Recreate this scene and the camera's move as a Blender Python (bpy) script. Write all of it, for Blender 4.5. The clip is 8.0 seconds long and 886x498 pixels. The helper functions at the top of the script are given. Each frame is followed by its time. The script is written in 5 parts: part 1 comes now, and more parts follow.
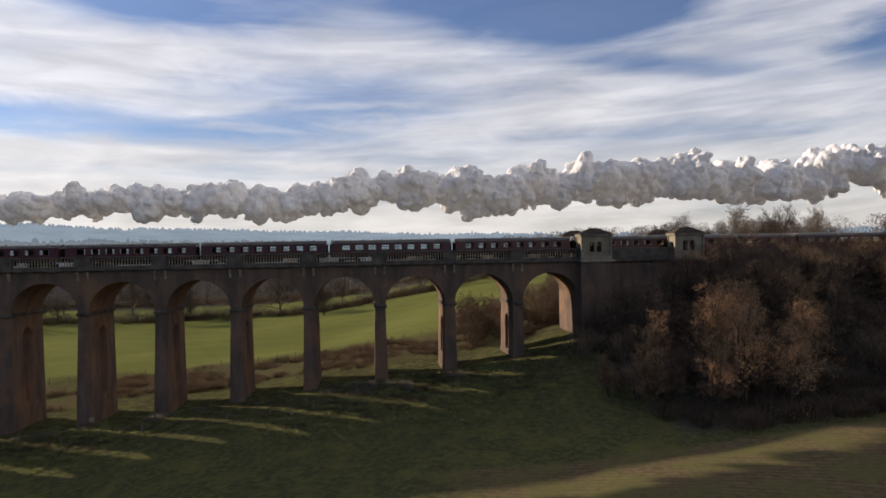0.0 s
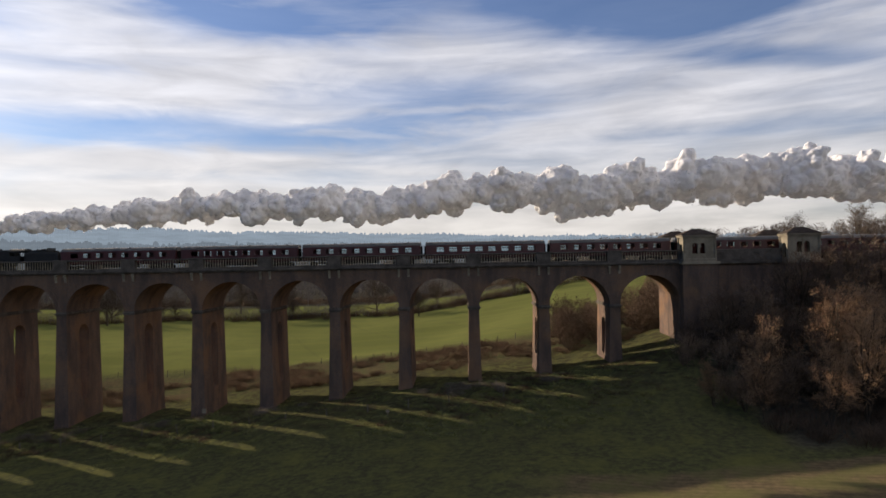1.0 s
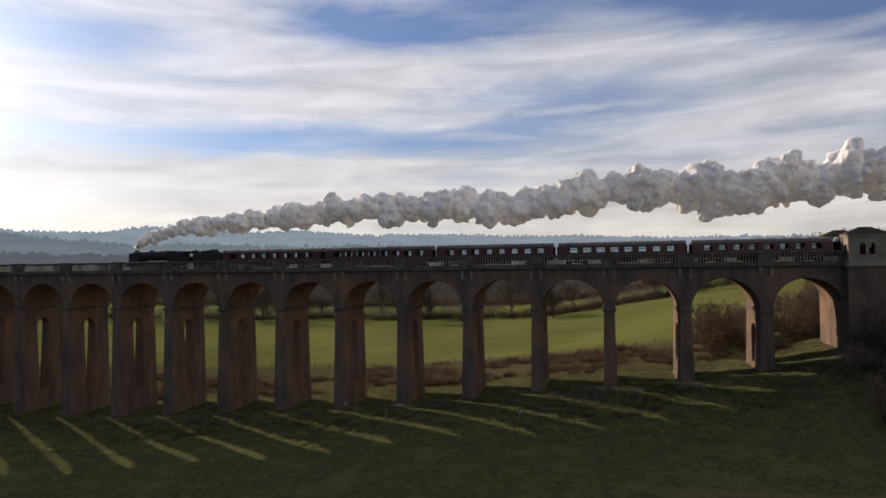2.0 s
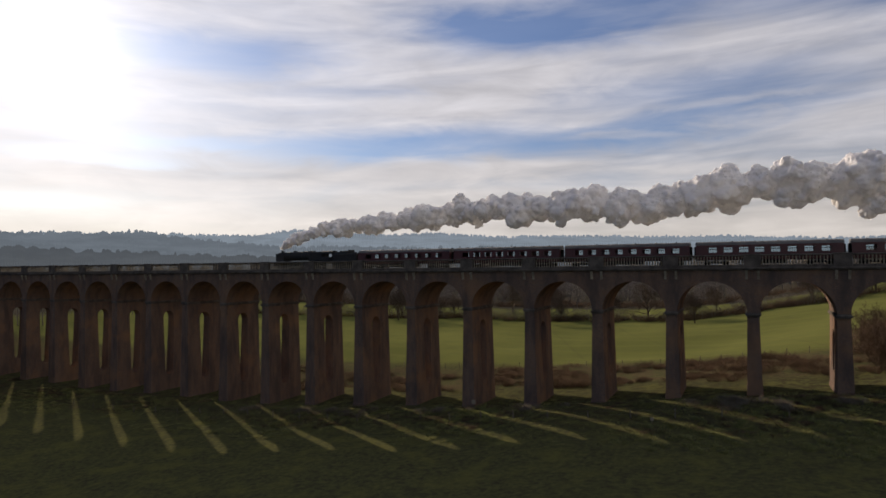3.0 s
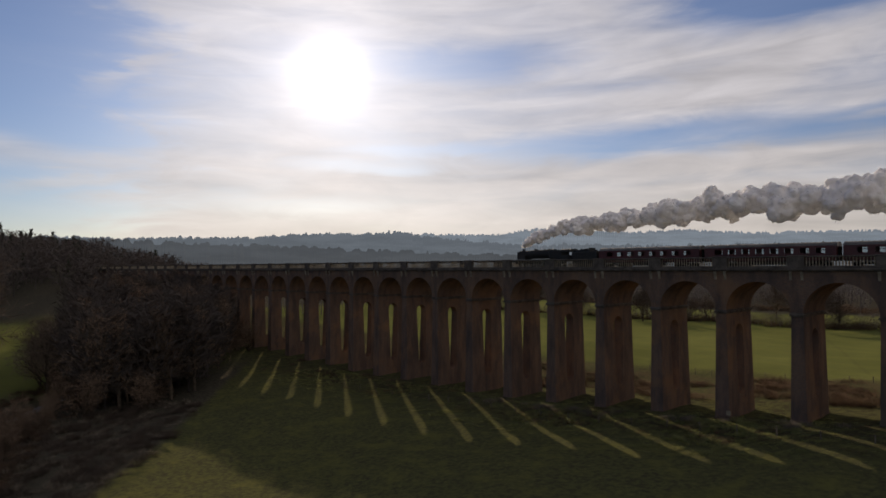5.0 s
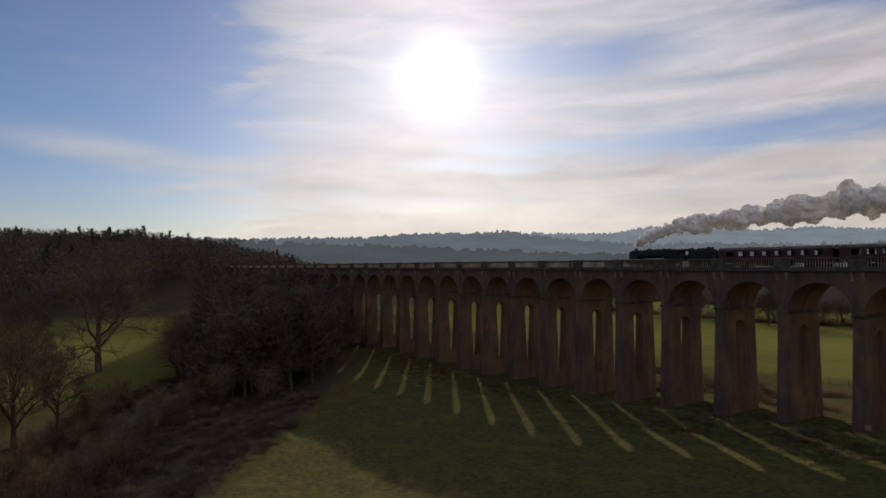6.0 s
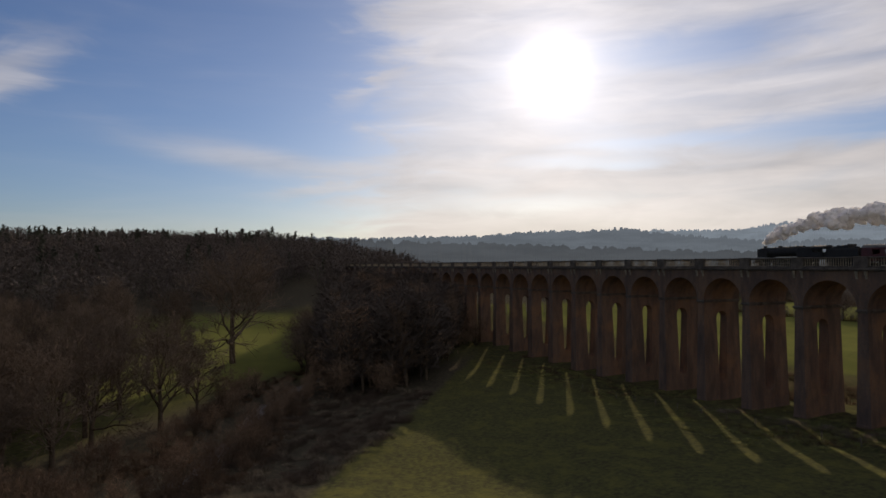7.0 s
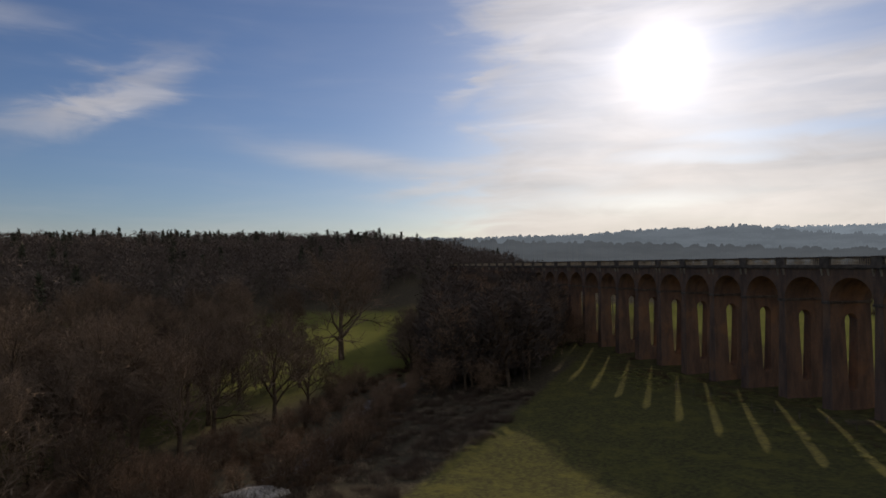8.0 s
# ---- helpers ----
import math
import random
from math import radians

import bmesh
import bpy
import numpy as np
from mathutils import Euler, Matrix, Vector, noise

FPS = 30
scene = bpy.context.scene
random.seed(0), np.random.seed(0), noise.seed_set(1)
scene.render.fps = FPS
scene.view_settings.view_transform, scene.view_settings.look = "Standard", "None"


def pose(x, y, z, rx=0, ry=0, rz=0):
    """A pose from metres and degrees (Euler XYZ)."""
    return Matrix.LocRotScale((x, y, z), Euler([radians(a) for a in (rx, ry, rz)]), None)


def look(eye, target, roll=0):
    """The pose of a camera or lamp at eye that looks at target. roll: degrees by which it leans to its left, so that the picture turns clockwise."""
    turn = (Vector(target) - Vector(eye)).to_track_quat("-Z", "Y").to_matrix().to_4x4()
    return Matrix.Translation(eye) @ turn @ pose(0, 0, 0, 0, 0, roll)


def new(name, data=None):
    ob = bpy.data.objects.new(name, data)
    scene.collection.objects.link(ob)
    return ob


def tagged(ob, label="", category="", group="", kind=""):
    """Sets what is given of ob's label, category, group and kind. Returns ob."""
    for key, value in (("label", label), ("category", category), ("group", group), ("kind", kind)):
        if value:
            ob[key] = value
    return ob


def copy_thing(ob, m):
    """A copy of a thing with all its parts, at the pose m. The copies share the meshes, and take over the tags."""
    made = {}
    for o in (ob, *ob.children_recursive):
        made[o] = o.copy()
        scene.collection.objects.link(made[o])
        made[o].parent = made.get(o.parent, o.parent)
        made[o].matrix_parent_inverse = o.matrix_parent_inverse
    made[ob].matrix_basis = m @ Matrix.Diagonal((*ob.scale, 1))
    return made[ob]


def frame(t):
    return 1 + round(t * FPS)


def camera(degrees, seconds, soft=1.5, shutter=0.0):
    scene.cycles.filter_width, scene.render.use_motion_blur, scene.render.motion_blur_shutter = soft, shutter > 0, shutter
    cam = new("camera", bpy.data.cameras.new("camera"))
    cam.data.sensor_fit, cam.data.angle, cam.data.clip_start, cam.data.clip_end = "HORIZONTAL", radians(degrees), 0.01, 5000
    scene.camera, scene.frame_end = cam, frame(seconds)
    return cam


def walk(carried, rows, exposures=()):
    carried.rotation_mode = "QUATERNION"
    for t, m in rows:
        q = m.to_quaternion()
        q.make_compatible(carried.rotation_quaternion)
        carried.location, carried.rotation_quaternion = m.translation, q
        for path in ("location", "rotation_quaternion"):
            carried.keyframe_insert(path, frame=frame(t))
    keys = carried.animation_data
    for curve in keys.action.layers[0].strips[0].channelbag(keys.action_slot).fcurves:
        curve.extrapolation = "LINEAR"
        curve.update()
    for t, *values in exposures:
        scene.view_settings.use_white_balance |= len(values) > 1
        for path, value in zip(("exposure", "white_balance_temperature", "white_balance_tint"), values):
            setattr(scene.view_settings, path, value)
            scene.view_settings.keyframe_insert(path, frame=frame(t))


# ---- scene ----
import collections

cam = camera(68.8, 8.0, soft=1.6)
PATH = [
    (0, (-35.815, -104.736, 28.01), (-35.583, -102.749, 28.027), -1.05),
    (0.5, (-35.814, -104.642, 27.973), (-35.697, -102.645, 27.996), -1.0),
    (1, (-35.77, -104.622, 27.924), (-35.827, -102.623, 27.953), -1.0),
    (1.5, (-35.534, -104.582, 27.858), (-35.796, -102.6, 27.893), -0.95),
    (3, (-34.093, -104.51, 27.468), (-34.951, -102.704, 27.52), -0.65),
    (3.5, (-33.923, -104.31, 27.388), (-34.944, -102.59, 27.443), -0.6),
    (4, (-33.99, -104.114, 27.351), (-35.169, -102.499, 27.407), -0.5),
    (4.5, (-34.125, -104.073, 27.351), (-35.444, -102.57, 27.406), -0.4),
    (5, (-34.107, -104.141, 27.366), (-35.558, -102.766, 27.42), -0.35),
    (6.5, (-33.66, -103.903, 27.53), (-35.41, -102.935, 27.582), -0.2),
    (7, (-33.465, -103.592, 27.555), (-35.295, -102.787, 27.605), -0.25),
    (7.5, (-33.19, -103.184, 27.573), (-35.08, -102.532, 27.622), -0.35),
    (8, (-32.907, -102.728, 27.599), (-34.843, -102.229, 27.649), -0.45),
]
walk(cam, [(t, look(eye, target, roll)) for t, eye, target, roll in PATH],
     exposures=((0, 0.50, 6550, 14), (1.5, 0.42, 6600, 14), (3.0, 0.12, 6750, 16), (4.5, -0.10, 6900, 17), (6.5, -0.10, 6900, 17), (8.0, -0.12, 6900, 16)))

# ---- world, sun, exposure ----
SUN_AZ, SUN_EL = radians(146.5), radians(16.4)
SUN_DIR = Vector((math.cos(SUN_AZ) * math.cos(SUN_EL), math.sin(SUN_AZ) * math.cos(SUN_EL), math.sin(SUN_EL)))


class Nodes:
    """A small builder for node trees."""

    def __init__(self, tree):
        self.tree = tree
        tree.nodes.clear()

    def add(self, kind, **inputs):
        node = self.tree.nodes.new(kind)
        for key, value in inputs.items():
            self.feed(node, key.replace("_", " "), value)
        return node

    def feed(self, node, key, value):
        socket = node.inputs[int(key) if key.isdigit() else key]
        if isinstance(value, bpy.types.NodeSocket):
            self.tree.links.new(value, socket)
        else:
            socket.default_value = value

    def math(self, op, a, b=0.0, c=0.0, clamp=False):
        node = self.tree.nodes.new("ShaderNodeMath")
        node.operation, node.use_clamp = op, clamp
        for i, v in enumerate((a, b, c)):
            self.feed(node, str(i), v)
        return node.outputs[0]

    def vmath(self, op, a, b=(0, 0, 0), out=0):
        node = self.tree.nodes.new("ShaderNodeVectorMath")
        node.operation = op
        self.feed(node, "0", a)
        self.feed(node, "1", b)
        return node.outputs[out]

    def step(self, x, low, high):
        node = self.tree.nodes.new("ShaderNodeMapRange")
        node.interpolation_type = "SMOOTHSTEP"
        for i, v in enumerate((x, low, high)):
            self.feed(node, str(i), v)
        return node.outputs[0]

    def mix(self, f, a, b):
        node = self.tree.nodes.new("ShaderNodeMix")
        node.data_type = "RGBA"
        for i, v in ((0, f), (6, a), (7, b)):
            if isinstance(v, tuple) and len(v) == 3:
                v = (*v, 1)
            self.feed(node, str(i), v)
        return node.outputs[2]

    def noise(self, vector, scale, detail=4.0, rough=0.55, warp=0.0):
        node = self.add("ShaderNodeTexNoise", Vector=vector, Scale=scale, Detail=detail, Roughness=rough, Distortion=warp)
        return node.outputs["Fac"]

    def xyz(self, vector):
        return self.add("ShaderNodeSeparateXYZ", Vector=vector).outputs

    def join(self, x, y, z):
        return self.add("ShaderNodeCombineXYZ", X=x, Y=y, Z=z).outputs[0]


# thin places and clear gaps in the cloud sheet: azimuth, elevation, half length, half height, slope, amount (degrees)
GAPS = (
    (72, 20.8, 17, 5.0, 5, -0.80), (64, 15.0, 8, 1.1, 7, -0.34), (49, 15.2, 5, 2.4, 0, -0.45), (66, 9.9, 12, 0.9, 0, -0.22), (55, 9.1, 8, 0.8, 0, -0.22),
    (119, 10.7, 16, 2.0, -2, -0.52), (97, 11.4, 14, 1.7, -7, -0.36), (138, 10.1, 9, 0.9, 0, -0.34), (134, 17.6, 11, 2.2, 0, -0.46), (108, 19.6, 11, 1.7, 3, -0.30), (98, 21.2, 20, 3.4, -4, -0.42),
    (97, 14.4, 14, 1.8, -3, -0.26), (102, 6.9, 14, 0.9, 0, -0.16), (144, 8.8, 9, 0.7, 0, -0.30), (151, 5.3, 10, 1.0, 0, -0.24), (122, 15.6, 9, 1.2, -4, -0.16),
)
# banks and streaks that stand out from the rest
BANKS = (
    (172, 8.9, 12, 1.5, 6, 0.44), (167, 6.7, 6, 0.8, -8, 0.36), (193, 14.0, 9, 2.6, -30, 0.42), (199, 11.6, 7, 1.8, -20, 0.20), (181, 11.1, 9, 1.5, 0, 0.10), (200, 18.0, 7, 1.6, 0, 0.22),
    (112, 14.6, 16, 2.8, 0, 0.22), (99, 10.8, 7, 0.45, 0, 0.24), (90, 13.0, 9, 0.5, -2, 0.18), (120, 8.2, 26, 1.3, -2, 0.18), (163, 15.0, 5, 1.0, -25, 0.25), (80, 11.6, 14, 1.6, -5, 0.16),
)


def build_sky():
    world = bpy.data.worlds.new("sky")
    scene.world = world
    world.use_nodes = True
    n = Nodes(world.node_tree)
    sky = n.add("ShaderNodeTexSky")
    sky.sky_type, sky.sun_disc = "NISHITA", False
    sky.sun_elevation, sky.sun_rotation = SUN_EL, math.pi / 2 - SUN_AZ
    sky.altitude, sky.air_density, sky.dust_density, sky.ozone_density = 60, 1.0, 0.6, 2.2
    way = n.vmath("NORMALIZE", n.add("ShaderNodeTexCoord").outputs["Generated"])
    x, y, z = n.xyz(way)
    turn = n.math("ARCTAN2", y, x)
    turn = n.math("ADD", turn, n.math("MULTIPLY", n.math("LESS_THAN", turn, -1.5), 2 * math.pi))
    az = n.math("MULTIPLY", turn, 180 / math.pi)
    el = n.math("MULTIPLY", n.math("ARCSINE", z), 180 / math.pi)
    # the wind draws the cloud out level and frays its edges
    drawn = n.join(n.math("MULTIPLY", az, 0.045), n.math("MULTIPLY", el, 0.16), 4.2)
    bend = n.math("SUBTRACT", n.noise(drawn, 1.0, 4.0, 0.55, 0.5), 0.5)
    torn = n.math("SUBTRACT", n.noise(n.join(n.math("MULTIPLY", az, 0.16), n.math("MULTIPLY", el, 0.55), 8.1), 1.0, 5.0, 0.55, 0.7), 0.5)
    az2 = n.math("ADD", az, n.math("ADD", n.math("MULTIPLY", bend, 9.0), n.math("MULTIPLY", torn, 7.0)))
    el2 = n.math("ADD", el, n.math("ADD", n.math("MULTIPLY", bend, 1.6), n.math("MULTIPLY", torn, 1.5)))
    spot = n.join(az2, el2, 0.0)
    slant = n.math("ADD", az, n.math("MULTIPLY", el, 1.1))
    broad = n.math("SUBTRACT", n.noise(n.join(n.math("MULTIPLY", slant, 0.042), n.math("MULTIPLY", el, 0.14), 1.7), 1.0, 5.0, 0.5, 0.5), 0.5)
    fine = n.math("SUBTRACT", n.noise(n.join(n.math("MULTIPLY", slant, 0.075), n.math("MULTIPLY", el, 0.55), 2.1), 1.0, 6.0, 0.52, 0.5), 0.5)
    clear = n.step(n.math("ADD", az2, n.math("MULTIPLY", torn, 8.0)), 156.0, 168.0)
    cover = n.math("SUBTRACT", 0.72, n.math("MULTIPLY", clear, 0.62))
    cover = n.math("ADD", cover, n.math("MULTIPLY", broad, n.math("SUBTRACT", 0.75, n.math("MULTIPLY", clear, 0.4))))
    cover = n.math("ADD", cover, n.math("MULTIPLY", fine, n.math("SUBTRACT", 0.50, n.math("MULTIPLY", clear, 0.25))))
    for a, e, half, tall, slope, amount in GAPS + BANKS:
        lie = n.add("ShaderNodeMapping", Vector=spot, Location=(a, e, 0), Rotation=(0, 0, radians(slope)), Scale=(half, tall, 1))
        lie.vector_type = "TEXTURE"
        off = n.vmath("LENGTH", lie.outputs[0], out=1)
        cover = n.math("MULTIPLY_ADD", n.math("SUBTRACT", 1.0, n.step(off, 0.15, 1.25)), amount, cover)
    # damp air whitens the sky low down
    low = n.math("SUBTRACT", 1.0, n.step(el, -3.0, 9.0))
    cover = n.math("ADD", cover, n.math("MULTIPLY", low, 0.36))
    # the sheet thins out low in the north
    north = n.math("MAXIMUM", n.step(az, 204.0, 228.0), n.math("SUBTRACT", 1.0, n.step(az, 18.0, 44.0)))
    away = n.math("MULTIPLY", north, n.math("SUBTRACT", 1.0, n.step(el, 20.0, 40.0)))
    cover = n.math("SUBTRACT", cover, n.math("MULTIPLY", away, 0.10))
    cloud = n.math("MULTIPLY", n.step(cover, 0.02, 0.98), 0.93)
    # a thin veil hangs even in the gaps
    cloud = n.math("MAXIMUM", cloud, n.math("MULTIPLY", n.math("SUBTRACT", 1.0, clear), 0.08))
    # brightness round the sun
    facing = n.math("MAXIMUM", n.vmath("DOT_PRODUCT", way, tuple(SUN_DIR), out=1), 0.0)
    wide = n.math("POWER", facing, 7.0)
    glow = n.math("POWER", facing, 60.0)
    core = n.math("POWER", facing, 230.0)
    hot = n.math("POWER", facing, 1300.0)
    shine = n.math("ADD", 0.53, n.math("ADD", n.math("MULTIPLY", wide, 0.20), n.math("MULTIPLY", glow, 0.16)))
    shine = n.math("ADD", shine, n.math("MULTIPLY", n.math("ADD", fine, n.math("MULTIPLY", torn, 0.6)), 0.42))
    shine = n.math("ADD", shine, n.math("MULTIPLY", n.math("MULTIPLY", wide, low), 0.16))
    white = n.vmath("SCALE", n.mix(n.math("SUBTRACT", 1.0, n.step(el, 2.0, 15.0)), (0.965, 0.985, 1.02), (1.02, 0.99, 0.93)))
    n.feed(white.node, "Scale", shine)
    blue = n.vmath("SCALE", sky.outputs[0])
    n.feed(blue.node, "Scale", 0.058)
    tint = n.vmath("MULTIPLY", blue, (0.75, 0.95, 1.30))
    both = n.mix(cloud, tint, white)
    halo = n.vmath("SCALE", (1.0, 0.97, 0.95))
    n.feed(halo.node, "Scale", n.math("ADD", n.math("MULTIPLY", core, 0.24), n.math("MULTIPLY", hot, 0.9)))
    total = n.vmath("ADD", both, halo)
    bg = n.add("ShaderNodeBackground", Color=total, Strength=1.0)
    n.tree.links.new(bg.outputs[0], n.add("ShaderNodeOutputWorld").inputs[0])


build_sky()
sun = new("sun", bpy.data.lights.new("sun", "SUN"))
sun.data.energy, sun.data.angle, sun.data.color = 5.0, radians(0.6), (1.0, 0.86, 0.68)
sun.matrix_world = look(SUN_DIR * 400, (0, 0, 0))

# ---- materials ----


def surface(name, rough=0.9, metal=0.0, gloss=0.5):
    mat = bpy.data.materials.new(name)
    mat.use_nodes = True
    n = Nodes(mat.node_tree)
    shader = n.add("ShaderNodeBsdfPrincipled", Roughness=rough, Metallic=metal)
    n.feed(shader, "Specular IOR Level", gloss if rough < 0.8 else 0.0)
    n.tree.links.new(shader.outputs[0], n.add("ShaderNodeOutputMaterial").inputs[0])
    return mat, n, shader


def place_of(n):
    return n.add("ShaderNodeNewGeometry").outputs["Position"]


def bumped(n, shader, height, strength, distance):
    bump = n.add("ShaderNodeBump", Height=height, Strength=strength, Distance=distance)
    n.feed(shader, "Normal", bump.outputs[0])


def speckled(name, dark, light, scale=3.0, fine=30.0, rough=0.9, metal=0.0, relief=0.02, per_object=0.0):
    """A plain surface with stains and grain at two scales."""
    mat, n, shader = surface(name, rough, metal)
    p = place_of(n)
    f = n.math("ADD", n.math("MULTIPLY", n.noise(p, scale, 5), 0.65), n.math("MULTIPLY", n.noise(p, fine, 3), 0.35))
    if per_object:
        rnd = n.add("ShaderNodeObjectInfo").outputs["Random"]
        f = n.math("ADD", f, n.math("MULTIPLY", n.math("SUBTRACT", rnd, 0.5), per_object))
    n.feed(shader, "Base Color", n.mix(n.step(f, 0.3, 0.7), dark, light))
    bumped(n, shader, n.noise(p, fine, 4), 0.5, relief)
    return mat


def brickwork(name):
    mat, n, shader = surface(name, 0.93)
    p = place_of(n)
    x, y, z = n.xyz(p)
    # courses run level on both faces of a pier
    flat = n.join(n.math("ADD", x, y), z, 0.0)
    brick = n.add("ShaderNodeTexBrick", Vector=flat, Scale=1.0, Color1=(0.212, 0.130, 0.084, 1), Color2=(0.132, 0.090, 0.070, 1), Mortar=(0.15, 0.125, 0.105, 1))
    brick.inputs["Mortar Size"].default_value = 0.008
    brick.inputs["Brick Width"].default_value = 0.23
    brick.inputs["Row Height"].default_value = 0.076
    stain = n.noise(n.join(x, y, n.math("MULTIPLY", z, 0.25)), 0.55, 6, 0.62)
    patch = n.noise(p, 0.16, 3)
    col = n.mix(n.math("MULTIPLY", n.step(stain, 0.34, 0.70), 0.74), brick.outputs[0], (0.064, 0.054, 0.052))
    col = n.mix(n.math("MULTIPLY", n.step(patch, 0.5, 0.7), 0.4), col, (0.29, 0.160, 0.080))
    n.feed(shader, "Base Color", col)
    bumped(n, shader, n.math("ADD", brick.outputs["Fac"], n.noise(p, 6, 4)), 0.4, 0.02)
    return mat


def ground_cover(name):
    """Pasture, rough grass and a ploughed field, told apart by where they lie."""
    mat, n, shader = surface(name, 0.95)
    p = place_of(n)
    x, y, z = n.xyz(p)
    wob = n.math("MULTIPLY", n.math("SUBTRACT", n.noise(p, 0.05, 4), 0.5), 14.0)
    grain = n.noise(p, 1.3, 6, 0.7)
    clump = n.noise(p, 0.22, 5, 0.6)
    broad = n.noise(p, 0.018, 4, 0.55)
    green = n.mix(n.step(grain, 0.3, 0.75), (0.044, 0.043, 0.026), (0.096, 0.097, 0.035))
    green = n.mix(n.math("MULTIPLY", n.step(clump, 0.45, 0.75), 0.6), green, (0.118, 0.114, 0.034))
    # rough tussocky ground along the viaduct's foot
    tussock = n.noise(p, 0.75, 5, 0.65)
    foot = n.math("MULTIPLY", n.step(n.math("ADD", y, n.math("MULTIPLY", wob, 0.5)), -19.0, -9.0), n.math("SUBTRACT", 1.0, n.step(y, 16.0, 22.0)))
    green = n.mix(n.math("MULTIPLY", n.math("MULTIPLY", foot, n.step(tussock, 0.46, 0.60)), 0.75), green, (0.036, 0.031, 0.020))
    # crop rows on the far field
    rows = n.math("SINE", n.math("MULTIPLY", n.math("ADD", n.math("MULTIPLY", x, 0.25), y), 0.55))
    lush = n.mix(n.step(broad, 0.35, 0.7), (0.100, 0.108, 0.033), (0.136, 0.142, 0.044))
    lush = n.mix(n.math("MULTIPLY", n.step(clump, 0.42, 0.66), 0.30), lush, (0.088, 0.092, 0.036))
    # wheelings of the drill across it
    track = n.math("ABSOLUTE", n.math("SINE", n.math("MULTIPLY", n.math("ADD", n.math("MULTIPLY", x, 0.92), n.math("MULTIPLY", y, 0.38)), 0.14)))
    lush = n.mix(n.math("MULTIPLY", n.math("SUBTRACT", 1.0, n.step(track, 0.03, 0.10)), 0.18), lush, (0.070, 0.066, 0.032))
    lush = n.mix(n.math("MULTIPLY", n.step(rows, 0.2, 1.0), 0.16), lush, (0.165, 0.158, 0.046))
    beyond = n.math("MAXIMUM", n.step(n.math("ADD", y, wob), 42.0, 50.0), n.math("MULTIPLY", n.step(n.math("SUBTRACT", wob, x), 192.0, 208.0), n.step(n.math("SUBTRACT", wob, y), 44.0, 56.0)))
    col = n.mix(beyond, green, lush)
    # rough bramble strip behind the piers
    strip = n.math("MULTIPLY", n.step(n.math("ADD", y, wob), 14.0, 20.0), n.math("SUBTRACT", 1.0, n.step(n.math("ADD", y, wob), 38.0, 46.0)))
    col = n.mix(n.math("MULTIPLY", strip, n.math("MULTIPLY", n.step(clump, 0.36, 0.62), 0.8)), col, n.mix(n.step(grain, 0.35, 0.7), (0.060, 0.046, 0.030), (0.098, 0.070, 0.040)))
    # ploughed field in front of the cutting
    furrow = n.math("SINE", n.math("MULTIPLY", n.math("ADD", n.math("MULTIPLY", x, 0.35), y), 7.0))
    soil = n.mix(n.step(grain, 0.3, 0.7), (0.082, 0.062, 0.036), (0.145, 0.108, 0.060))
    soil = n.mix(n.math("MULTIPLY", n.step(furrow, 0.0, 1.0), 0.35), soil, (0.055, 0.042, 0.026))
    soil = n.mix(n.math("MULTIPLY", n.step(clump, 0.40, 0.62), 0.6), soil, (0.100, 0.100, 0.036))
    tilled = n.math("MULTIPLY", n.step(n.math("ADD", n.math("SUBTRACT", -38.0, y), n.math("MULTIPLY", wob, 0.3)), 0.0, 1.5), n.step(n.math("ADD", x, wob), -34.0, -22.0))
    col = n.mix(tilled, col, soil)
    # woods' floor and far land
    far = n.add("ShaderNodeVectorMath", **{"0": p})
    far.operation = "LENGTH"
    wood = n.step(far.outputs["Value"], 330.0, 420.0)
    mixed = n.mix(n.step(n.noise(p, 0.006, 3), 0.46, 0.54), (0.055, 0.05, 0.025), (0.10, 0.13, 0.03))
    col = n.mix(wood, col, mixed)
    # leaf litter under the trees of the bank and the hillside wood
    litter_and_shade = n.math("MULTIPLY", n.step(n.math("ADD", y, wob), -36.0, -31.0), n.math("MULTIPLY", n.math("SUBTRACT", 1.0, n.step(y, 8.0, 14.0)), n.step(n.math("ADD", x, n.math("MULTIPLY", wob, 0.5)), -2.0, 3.0)))
    litter_and_shade = n.math("MAXIMUM", litter_and_shade, n.step(n.math("SUBTRACT", wob, x), 318.0, 340.0))
    litter_and_shade = n.math("MAXIMUM", litter_and_shade, n.step(n.math("ADD", wob, y), 203.0, 212.0))
    # rough river bank; its dark colour is spread wider to paint in tree shade
    inland = n.math("ADD", n.math("ADD", n.math("MULTIPLY", x, -0.607), n.math("MULTIPLY", y, -0.795)), n.math("SUBTRACT", n.math("MULTIPLY", wob, 0.35), 139.6))
    bank = n.math("MULTIPLY", n.math("MULTIPLY", n.step(inland, 0.0, 2.5), n.math("SUBTRACT", 1.0, n.step(inland, 46.0, 56.0))), n.math("MULTIPLY", n.step(n.math("MULTIPLY", x, -1.0), 96.0, 106.0), n.math("SUBTRACT", 1.0, n.step(n.math("MULTIPLY", x, -1.0), 200.0, 230.0))))
    litter_and_shade = n.math("MAXIMUM", litter_and_shade, bank)
    col = n.mix(litter_and_shade, col, n.mix(n.step(grain, 0.35, 0.7), (0.044, 0.040, 0.030), (0.080, 0.070, 0.050)))
    n.feed(shader, "Base Color", col)
    bumped(n, shader, n.math("ADD", n.math("MULTIPLY", clump, 1.0), n.math("MULTIPLY", grain, 0.5)), 0.6, 0.18)
    return mat


